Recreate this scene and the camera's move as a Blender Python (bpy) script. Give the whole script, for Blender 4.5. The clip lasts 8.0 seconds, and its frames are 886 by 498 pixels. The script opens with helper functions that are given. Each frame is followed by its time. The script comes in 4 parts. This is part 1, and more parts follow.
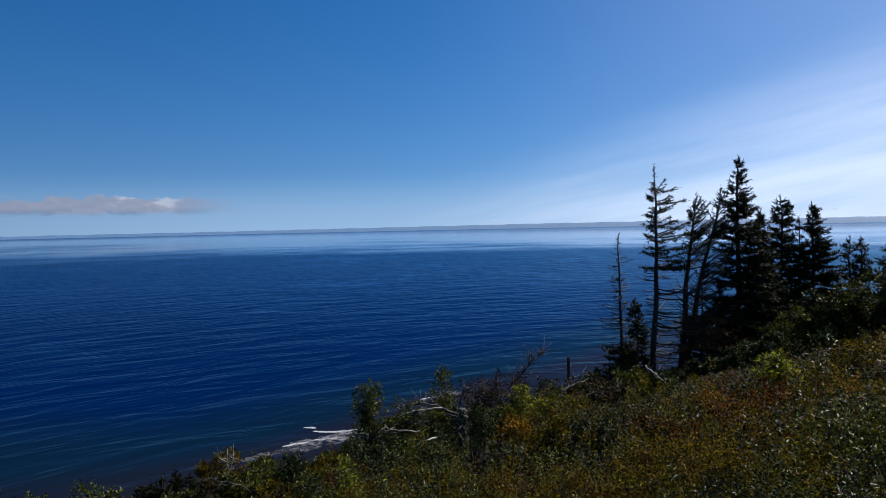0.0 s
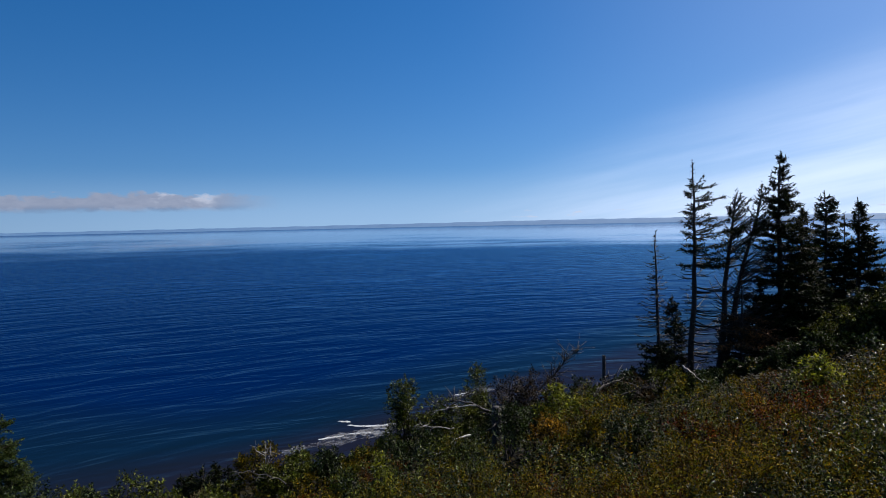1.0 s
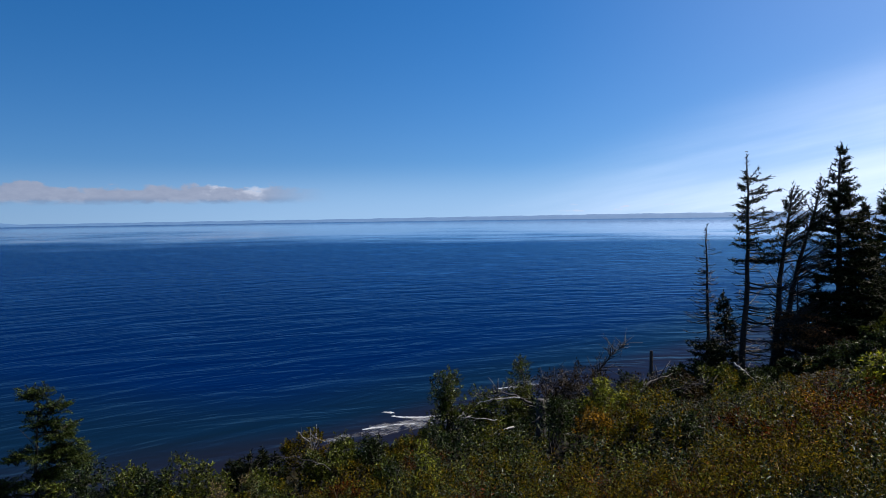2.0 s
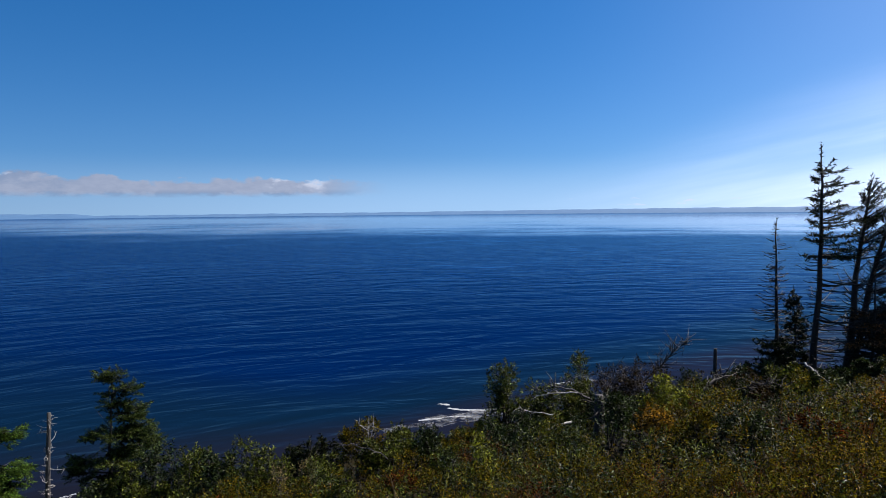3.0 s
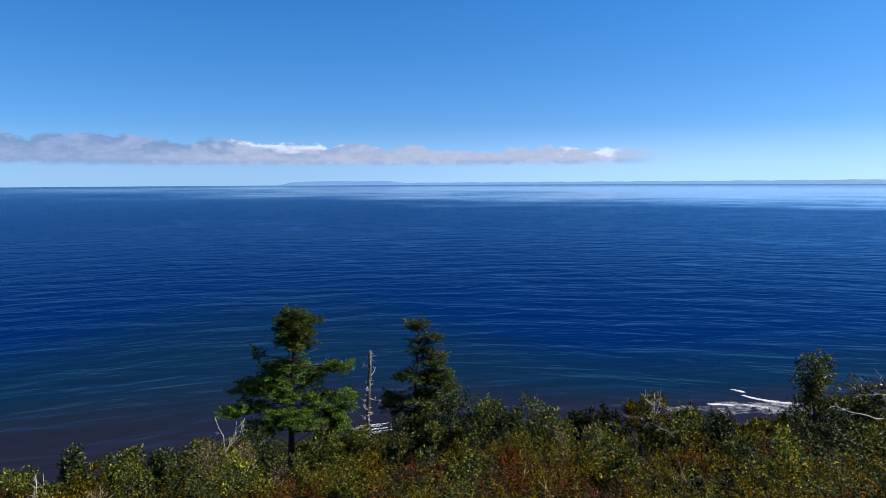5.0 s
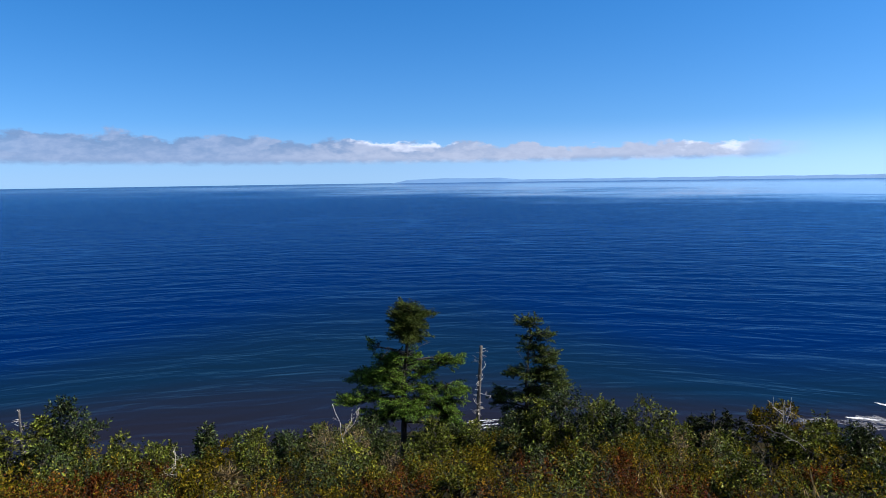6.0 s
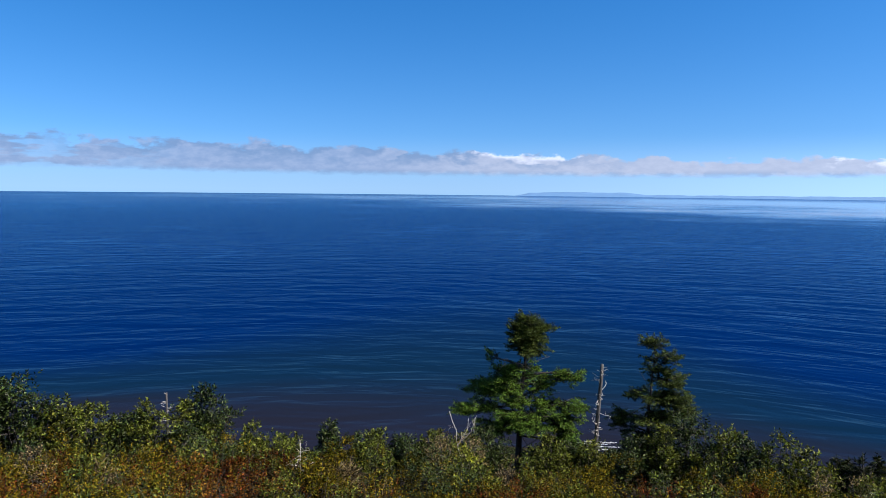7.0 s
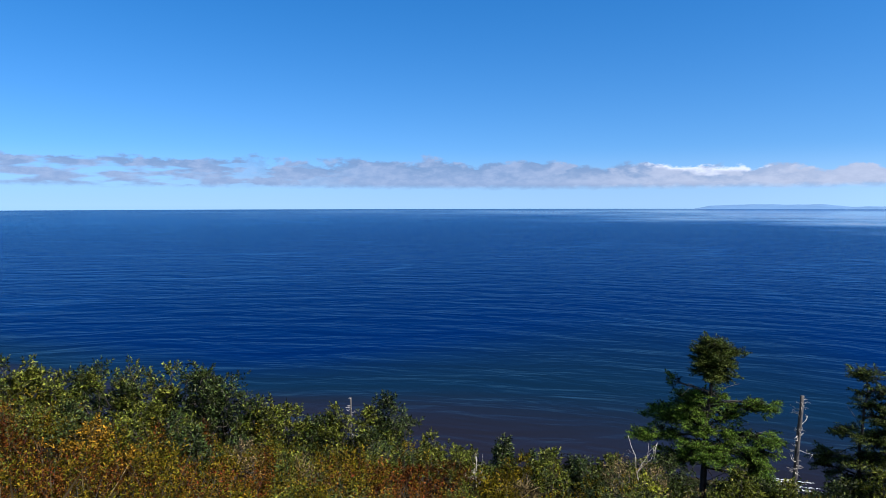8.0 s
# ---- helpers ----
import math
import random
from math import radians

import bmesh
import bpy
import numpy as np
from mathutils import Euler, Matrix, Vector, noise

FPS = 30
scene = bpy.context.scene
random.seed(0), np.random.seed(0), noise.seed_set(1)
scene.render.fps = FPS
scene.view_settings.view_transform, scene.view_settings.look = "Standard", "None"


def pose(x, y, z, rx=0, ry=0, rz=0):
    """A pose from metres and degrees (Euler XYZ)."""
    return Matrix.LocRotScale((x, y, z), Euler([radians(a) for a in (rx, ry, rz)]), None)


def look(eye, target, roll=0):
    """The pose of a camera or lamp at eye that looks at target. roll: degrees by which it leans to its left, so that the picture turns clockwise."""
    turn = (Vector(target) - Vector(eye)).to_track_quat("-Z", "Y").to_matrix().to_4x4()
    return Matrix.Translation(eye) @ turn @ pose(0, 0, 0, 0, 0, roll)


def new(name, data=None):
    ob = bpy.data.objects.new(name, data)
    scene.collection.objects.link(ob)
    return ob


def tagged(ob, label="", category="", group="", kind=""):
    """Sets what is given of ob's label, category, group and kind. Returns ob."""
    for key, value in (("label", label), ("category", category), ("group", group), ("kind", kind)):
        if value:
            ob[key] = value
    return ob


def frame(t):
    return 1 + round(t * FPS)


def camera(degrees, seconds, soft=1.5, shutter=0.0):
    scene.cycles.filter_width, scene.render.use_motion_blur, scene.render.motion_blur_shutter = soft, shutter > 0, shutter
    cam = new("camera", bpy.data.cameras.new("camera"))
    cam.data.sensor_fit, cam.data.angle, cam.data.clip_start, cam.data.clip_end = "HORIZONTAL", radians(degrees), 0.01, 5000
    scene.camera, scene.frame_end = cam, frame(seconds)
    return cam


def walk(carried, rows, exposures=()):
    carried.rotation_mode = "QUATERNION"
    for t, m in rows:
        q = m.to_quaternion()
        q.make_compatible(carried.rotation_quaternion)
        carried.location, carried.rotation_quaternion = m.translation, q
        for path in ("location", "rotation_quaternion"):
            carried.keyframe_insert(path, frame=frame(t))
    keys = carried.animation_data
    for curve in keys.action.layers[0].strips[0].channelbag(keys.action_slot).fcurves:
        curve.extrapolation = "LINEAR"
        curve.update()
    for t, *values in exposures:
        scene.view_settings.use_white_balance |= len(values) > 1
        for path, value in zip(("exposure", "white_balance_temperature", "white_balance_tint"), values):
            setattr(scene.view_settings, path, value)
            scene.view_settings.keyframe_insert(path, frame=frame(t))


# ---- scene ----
# Camera: seconds, offset from the standpoint in metres, yaw to the left, pitch, lean to the right in degrees
EYE = 32.0
PATH = [
    (0.0, -0.000, -0.000, -0.000, 0.00, -2.05, 1.15),
    (0.5, 0.003, -0.033, 0.032, 0.98, -2.04, 1.42),
    (1.0, -0.009, -0.020, 0.039, 2.95, -2.35, 1.13),
    (1.5, -0.026, 0.012, 0.008, 5.11, -2.76, 0.80),
    (2.8, -0.015, 0.030, -0.039, 10.28, -3.12, 0.63),
    (3.0, -0.036, 0.049, -0.045, 11.80, -3.38, 0.53),
    (3.5, -0.040, 0.049, -0.043, 19.21, -4.25, 0.96),
    (4.0, -0.057, 0.029, -0.053, 26.44, -5.09, 0.22),
    (4.5, -0.073, 0.006, -0.049, 32.32, -5.49, 0.34),
    (4.7, -0.098, 0.004, -0.050, 34.14, -5.68, 0.39),
    (5.8, -0.087, 0.030, -0.095, 43.59, -6.20, 0.36),
    (6.0, -0.085, 0.021, -0.090, 46.23, -6.13, 0.77),
    (6.5, -0.096, -0.009, -0.092, 51.30, -6.23, 0.50),
    (7.0, -0.144, -0.022, -0.118, 56.64, -5.07, -0.60),
    (7.5, -0.161, -0.089, -0.110, 65.07, -4.81, 0.14),
    (8.0, -0.201, -0.165, -0.084, 71.20, -3.85, 0.10),
]
cam = camera(67.76, 8.0, soft=0.55)


def stance(x, y, z, yaw, pitch, lean):
    eye = Vector((x, y, EYE + z))
    w, p = radians(yaw), radians(pitch)
    return look(eye, eye + Vector((-math.sin(w) * math.cos(p), math.cos(w) * math.cos(p), math.sin(p))), -lean)


EXPOSURES = [(0.0, 0.68, 6000, 18), (1.5, 0.82, 6000, 18), (3.5, 1.12, 6000, 18), (4.5, 1.36, 6000, 18), (6.5, 1.55, 6000, 18), (8.0, 1.60, 6000, 18)]
walk(cam, [(t, stance(*row)) for t, *row in PATH], EXPOSURES)

# ---- light ----
SUN_SIDE, SUN_HEIGHT = 52.0, 44.0      # degrees to the right of the first view, degrees up
sun = new("sun", bpy.data.lights.new("sun", "SUN"))
sun.data.energy, sun.data.angle, sun.data.color = 5.0, radians(0.53), (1.0, 0.90, 0.72)
sun.matrix_world = look((0, 0, 200), Vector((0, 0, 200)) - Vector((math.sin(radians(SUN_SIDE)) * math.cos(radians(SUN_HEIGHT)), math.cos(radians(SUN_SIDE)) * math.cos(radians(SUN_HEIGHT)), math.sin(radians(SUN_HEIGHT)))))


class Nodes:
    """Short names for building a node tree."""

    def __init__(self, tree):
        self.tree = tree
        tree.nodes.clear()

    def add(self, kind):
        return self.tree.nodes.new(kind)

    def put(self, socket, value):
        if isinstance(value, bpy.types.NodeSocket):
            self.tree.links.new(value, socket)
        else:
            socket.default_value = value

    def calc(self, op, *values):
        n = self.add("ShaderNodeMath")
        n.operation = op
        for socket, value in zip(n.inputs, values):
            self.put(socket, value)
        return n.outputs[0]

    def ramp(self, value, a, b, lo=0.0, hi=1.0):
        n = self.add("ShaderNodeMapRange")
        n.interpolation_type = "SMOOTHSTEP"
        for socket, v in zip(n.inputs, (value, a, b, lo, hi)):
            self.put(socket, v)
        return n.outputs[0]

    def xyz(self, x, y, z):
        n = self.add("ShaderNodeCombineXYZ")
        for socket, v in zip(n.inputs, (x, y, z)):
            self.put(socket, v)
        return n.outputs[0]

    def split(self, v):
        n = self.add("ShaderNodeSeparateXYZ")
        self.put(n.inputs[0], v)
        return n.outputs

    def noise(self, where, scale, detail=3.0, rough=0.5, distortion=0.0):
        n = self.add("ShaderNodeTexNoise")
        if where is not None:
            self.put(n.inputs["Vector"], where)
        for key, v in (("Scale", scale), ("Detail", detail), ("Roughness", rough), ("Distortion", distortion)):
            self.put(n.inputs[key], v)
        return n.outputs["Fac"]

    def mix(self, fac, a, b):
        n = self.add("ShaderNodeMix")
        n.data_type = "RGBA"
        for socket, v in zip((n.inputs[0], n.inputs[6], n.inputs[7]), (fac, a, b)):
            self.put(socket, v if isinstance(v, bpy.types.NodeSocket) or isinstance(v, float) else (*v, 1.0))
        return n.outputs[2]

    def bump(self, height, strength, distance, normal=None):
        n = self.add("ShaderNodeBump")
        for key, v in (("Strength", strength), ("Distance", distance), ("Height", height)):
            self.put(n.inputs[key], v)
        if normal is not None:
            self.put(n.inputs["Normal"], normal)
        return n.outputs[0]


def make_world():
    world = bpy.data.worlds.new("sky")
    scene.world = world
    world.use_nodes = True
    n = Nodes(world.node_tree)
    way = n.add("ShaderNodeTexCoord").outputs["Generated"]
    x, y, z = n.split(way)
    side = n.calc("MULTIPLY", n.calc("ARCTAN2", n.calc("MULTIPLY", x, -1.0), y), 57.296)      # degrees to the left of the first view
    up = n.calc("MULTIPLY", n.calc("ARCSINE", z), 57.296)
    sky = n.add("ShaderNodeTexSky")
    sky.sky_type, sky.sun_disc = "NISHITA", False
    sky.sun_elevation, sky.sun_rotation, sky.altitude = radians(SUN_HEIGHT), radians(SUN_SIDE), 50
    sky.air_density, sky.dust_density, sky.ozone_density = 1.0, SKY_DUST, SKY_OZONE
    n.put(sky.inputs["Vector"], n.xyz(x, y, n.calc("ADD", n.calc("MULTIPLY", n.calc("ABSOLUTE", z), 0.95), SKY_LIFT)))
    tone = n.add("ShaderNodeHueSaturation")
    n.put(tone.inputs["Saturation"], SKY_SATURATION)
    n.put(tone.inputs["Value"], SKY_STRENGTH)
    n.put(tone.inputs["Color"], sky.outputs[0])
    colour = tone.outputs[0]
    colour = n.mix(n.calc("MULTIPLY", n.ramp(up, 5.0, 0.0), 0.65), colour, n.mix(n.ramp(side, 58.0, 8.0), HAZE, BRIGHT_HAZE))
    # thin high veil on the sunny side
    streak = n.noise(n.xyz(n.calc("MULTIPLY", n.calc("ADD", side, n.calc("MULTIPLY", up, 2.2)), 0.045), n.calc("MULTIPLY", n.calc("SUBTRACT", up, n.calc("MULTIPLY", side, -0.16)), 0.30), 3.0), 1.0, 5.0, 0.55)
    veil = n.calc("MULTIPLY", n.ramp(side, 13.0, -15.0), n.calc("MULTIPLY", n.ramp(n.calc("ADD", up, n.calc("MULTIPLY", side, 0.33)), 5.0, -8.0), n.ramp(streak, 0.28, 0.72, 0.30, 1.0)))
    colour = n.mix(n.calc("MULTIPLY", veil, 0.80), colour, VEIL)
    colour = n.mix(n.calc("MULTIPLY", n.ramp(side, 4.0, -45.0), 0.14), colour, VEIL)
    # small white puffs low down
    puffs = n.noise(n.xyz(n.calc("MULTIPLY", side, 0.55), n.calc("MULTIPLY", up, 2.2), 9.0), 1.0, 4.0, 0.5)
    puffs = n.calc("MULTIPLY", n.ramp(puffs, 0.60, 0.70), n.calc("MULTIPLY", n.ramp(up, 0.15, 0.4), n.ramp(up, 1.1, 0.7)))
    colour = n.mix(n.calc("MULTIPLY", n.calc("MULTIPLY", puffs, n.ramp(side, 4.0, -6.0)), 0.55), colour, CLOUD_WHITE)
    # the long bank over the far shore
    coarse = n.noise(n.xyz(n.calc("MULTIPLY", side, 0.30), n.calc("MULTIPLY", up, 0.55), 1.0), 1.0, 5.0, 0.55)
    fine = n.noise(n.xyz(n.calc("MULTIPLY", side, 0.9), n.calc("MULTIPLY", up, 1.9), 5.0), 1.0, 5.0, 0.6)
    roof = n.calc("ADD", n.ramp(side, 24.0, 80.0, 2.65, 3.9), n.calc("MULTIPLY", n.calc("SUBTRACT", coarse, 0.5), 3.2))
    roof = n.calc("ADD", roof, n.calc("MULTIPLY", n.calc("SUBTRACT", fine, 0.5), 0.8))
    under = n.calc("ADD", n.ramp(side, 60.0, 100.0, 1.25, 1.45), n.calc("MULTIPLY", n.calc("SUBTRACT", fine, 0.5), 0.55))
    body = n.calc("MULTIPLY", n.ramp(n.calc("SUBTRACT", roof, up), 0.0, 0.40), n.ramp(n.calc("SUBTRACT", up, under), -0.10, 0.45))
    body = n.calc("MULTIPLY", body, n.ramp(side, 16.0, 23.5))
    holes = n.noise(n.xyz(n.calc("MULTIPLY", side, 0.28), n.calc("MULTIPLY", up, 1.3), 12.0), 1.0, 3.0, 0.5)
    gaps = n.ramp(side, 76.0, 96.0, 1.0, 0.0)
    body = n.calc("MULTIPLY", body, n.calc("MAXIMUM", gaps, n.ramp(holes, 0.38, 0.54)))
    lumps = n.noise(n.xyz(n.calc("MULTIPLY", side, 0.42), n.calc("MULTIPLY", up, 0.9), 21.0), 1.0, 4.0, 0.55)
    high = n.ramp(n.calc("SUBTRACT", roof, up), 1.7, 0.2)
    crest = n.ramp(n.calc("SUBTRACT", roof, up), 0.95, 0.05)
    sunny = n.calc("ADD", n.calc("MULTIPLY", n.ramp(side, 21.0, 22.5), n.ramp(side, 27.5, 26.0)), n.calc("MULTIPLY", n.ramp(side, 43.5, 45.5), n.ramp(side, 56.0, 53.0)))
    smudge = n.calc("MULTIPLY", n.ramp(lumps, 0.40, 0.54), n.calc("MAXIMUM", n.calc("MULTIPLY", high, n.ramp(side, 36.0, 52.0)), n.calc("MULTIPLY", n.ramp(n.calc("SUBTRACT", up, under), 0.7, 0.1), 0.7)))
    shade = n.mix(n.ramp(side, 48.0, 68.0), CLOUD_GREY, CLOUD_BLUE)
    shade = n.mix(n.ramp(fine, 0.3, 0.7, 0.0, 0.12), shade, CLOUD_WHITE)
    shade = n.mix(n.calc("MULTIPLY", smudge, 0.9), shade, CLOUD_DARK)
    lit = n.mix(n.calc("MULTIPLY", n.calc("MULTIPLY", crest, sunny), n.ramp(lumps, 0.56, 0.42, 0.05, 1.0)), shade, CLOUD_WHITE)
    colour = n.mix(n.calc("MULTIPLY", body, 0.88), colour, lit)
    back = n.add("ShaderNodeBackground")
    n.put(back.inputs[0], colour)
    n.put(n.add("ShaderNodeOutputWorld").inputs[0], back.outputs[0])


SKY_STRENGTH, SKY_SATURATION, SKY_DUST, SKY_OZONE, SKY_LIFT = 0.051, 1.35, 0.3, 4.0, 0.092
VEIL, HAZE, BRIGHT_HAZE, CLOUD_WHITE, CLOUD_GREY, CLOUD_BLUE, CLOUD_DARK = (0.52, 0.60, 0.68), (0.130, 0.205, 0.285), (0.205, 0.315, 0.435), (0.37, 0.385, 0.405), (0.166, 0.188, 0.228), (0.094, 0.134, 0.202), (0.070, 0.112, 0.178)
make_world()


# ---- materials ----
def shader(name):
    mat = bpy.data.materials.new(name)
    mat.use_nodes = True
    n = Nodes(mat.node_tree)
    bsdf, out = n.add("ShaderNodeBsdfPrincipled"), n.add("ShaderNodeOutputMaterial")
    n.put(out.inputs[0], bsdf.outputs[0])
    return mat, n, bsdf, out


def leaf_material(name, colours, patch=1.2, gloss=0.45, through_light=0.45, wax=0.06):
    """Leaves: each one differs, its value carrying lit and shaded contrast, and the tints drift over the ground."""
    mat, n, bsdf, out = shader(name)
    where = n.add("ShaderNodeTexCoord").outputs["Object"]
    drift = n.ramp(n.noise(where, patch, 3.0, 0.6), 0.32, 0.68)
    each = n.add("ShaderNodeNewGeometry").outputs["Random Per Island"]
    base = n.mix(drift, colours[0], colours[1])
    base = n.mix(n.ramp(each, 0.55, 1.0), base, colours[2])
    # Random value: most leaves dark as in shade, a few bright as if lit.
    dim = n.add("ShaderNodeHueSaturation")
    n.put(dim.inputs["Value"], n.calc("ADD", 0.18, n.calc("MULTIPLY", n.calc("POWER", n.calc("FRACT", n.calc("MULTIPLY", each, 17.3)), 2.4), 2.3)))
    n.put(dim.inputs["Color"], base)
    n.put(bsdf.inputs["Base Color"], dim.outputs[0])
    n.put(bsdf.inputs["Roughness"], gloss)
    n.put(bsdf.inputs["Specular IOR Level"], wax)
    back = n.add("ShaderNodeBsdfTranslucent")
    warm = n.add("ShaderNodeVectorMath")
    warm.operation = "MULTIPLY"
    n.put(warm.inputs[0], dim.outputs[0])
    warm.inputs[1].default_value = (1.25, 1.15, 0.6)
    n.put(back.inputs["Color"], warm.outputs[0])
    both = n.add("ShaderNodeMixShader")
    n.put(both.inputs[0], through_light)
    n.put(both.inputs[1], bsdf.outputs[0])
    n.put(both.inputs[2], back.outputs[0])
    n.put(out.inputs[0], both.outputs[0])
    return mat


def bark_material(name, dark, light, scale=14.0):
    mat, n, bsdf, out = shader(name)
    where = n.add("ShaderNodeTexCoord").outputs["Object"]
    x, y, z = n.split(where)
    grain = n.noise(n.xyz(x, y, n.calc("MULTIPLY", z, 0.18)), scale * 2.2, 5.0, 0.65)
    stain = n.noise(where, 1.7, 3.0)
    n.put(bsdf.inputs["Base Color"], n.mix(n.ramp(n.calc("ADD", n.calc("MULTIPLY", grain, 0.65), n.calc("MULTIPLY", stain, 0.35)), 0.36, 0.64), dark, light))
    n.put(bsdf.inputs["Roughness"], 0.85)
    n.put(bsdf.inputs["Normal"], n.bump(grain, 0.6, 0.01))
    return mat


# Near-black green: the shade of backlit and inner needles is in the colour.
SPRUCE = leaf_material("shaded_spruce_needles", ((0.00714, 0.0125, 0.00357), (0.0116, 0.0179, 0.00446), (0.0196, 0.0241, 0.0058)), 1.0, 0.6, 0.1)
# Sunlit tone of the outer pads, put into the needle colour.
SPRUCE_BRIGHT = leaf_material("sunlit_needles", ((0.02972, 0.06419, 0.007248), (0.04557, 0.0855, 0.008808), (0.06949, 0.1098, 0.01287)), 1.0, 0.5, 0.12)
SPRUCE_GREEN = leaf_material("green_needles", ((0.022, 0.0373, 0.00696), (0.0337, 0.0497, 0.00846), (0.0514, 0.0638, 0.0124)), 1.0, 0.5, 0.12)
BROWN_NEEDLES = leaf_material("dead_needles", ((0.101, 0.0506, 0.023), (0.162, 0.0738, 0.0276), (0.0711, 0.046, 0.0322)), 2.0, 0.7, 0.2)
GREEN_LEAF = leaf_material("shrub_leaves", ((0.03428, 0.04994, 0.006432), (0.05223, 0.0655, 0.007377), (0.09144, 0.09531, 0.01729)), 0.8, 0.4, 0.18, wax=0.07)
DEEP_LEAF = leaf_material("dark_shrub_leaves", ((0.012, 0.02347, 0.005945), (0.02001, 0.03254, 0.00689), (0.03838, 0.04881, 0.01422)), 0.8, 0.4, 0.12, wax=0.1)
LIME_LEAF = leaf_material("lime_leaves", ((0.116, 0.137, 0.01283), (0.1589, 0.166, 0.01576), (0.07947, 0.101, 0.01496)), 1.0, 0.4, 0.3, wax=0.07)
OLIVE_LEAF = leaf_material("olive_leaves", ((0.06287, 0.05046, 0.003268), (0.09441, 0.06771, 0.003635), (0.04008, 0.05164, 0.004365)), 0.55, 0.5, 0.32, wax=0.03)
RUSSET_LEAF = leaf_material("russet_leaves", ((0.04529, 0.01707, 0.003872), (0.06713, 0.03137, 0.004169), (0.0606, 0.01046, 0.004169)), 0.6, 0.5, 0.26, wax=0.03)
GOLD_LEAF = leaf_material("gold_leaves", ((0.1498, 0.07966, 0.007162), (0.1657, 0.104, 0.008443), (0.08834, 0.06378, 0.01095)), 0.7, 0.5, 0.28, wax=0.03)
# Litter colour darkened to give the shaded gaps between bushes.
LITTER = leaf_material("shaded_leaf_litter", ((0.0101, 0.00922, 0.00276), (0.0147, 0.0101, 0.00369), (0.00829, 0.012, 0.00369)), 0.8, 0.7, 0.1)
WITHERED = leaf_material("withered_leaves", ((0.023, 0.0157, 0.00737), (0.0332, 0.0212, 0.00829), (0.0194, 0.0166, 0.00922)), 1.5, 0.7, 0.15)
STRAW = leaf_material("dry_grass", ((0.12, 0.0922, 0.0461), (0.157, 0.12, 0.0691), (0.0922, 0.0783, 0.0461)), 1.5, 0.6, 0.3)
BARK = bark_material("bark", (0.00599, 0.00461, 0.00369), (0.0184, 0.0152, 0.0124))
GREY_BARK = bark_material("grey_bark", (0.0150, 0.0142, 0.0142), (0.046, 0.045, 0.046), 20.0)
GREY_WOOD = bark_material("weathered_wood", (0.173, 0.159, 0.146), (0.412, 0.392, 0.365), 20.0)
CHARRED = bark_material("dark_dead_wood", (0.00707, 0.00597, 0.00575), (0.0242, 0.0206, 0.0187))


def ground_material():
    mat, n, bsdf, out = shader("hillside_soil")
    where = n.add("ShaderNodeTexCoord").outputs["Object"]
    wide, close = n.noise(where, 0.35, 4.0), n.noise(where, 9.0, 5.0, 0.65)
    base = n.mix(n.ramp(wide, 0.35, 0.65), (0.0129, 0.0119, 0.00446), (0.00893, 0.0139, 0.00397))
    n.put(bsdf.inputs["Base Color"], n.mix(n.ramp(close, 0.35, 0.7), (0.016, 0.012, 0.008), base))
    n.put(bsdf.inputs["Roughness"], 0.95)
    n.put(bsdf.inputs["Specular IOR Level"], 0.0)
    n.put(bsdf.inputs["Normal"], n.bump(close, 0.8, 0.06))
    return mat


SHORE = 79.5            # metres from the standpoint to the waterline
AZ0 = 47.0              # the way down to the sea, degrees to the left of the first view
SEAWARD = Vector((-math.sin(radians(AZ0)), math.cos(radians(AZ0)), 0))
ALONG = Vector((math.cos(radians(AZ0)), math.sin(radians(AZ0)), 0))


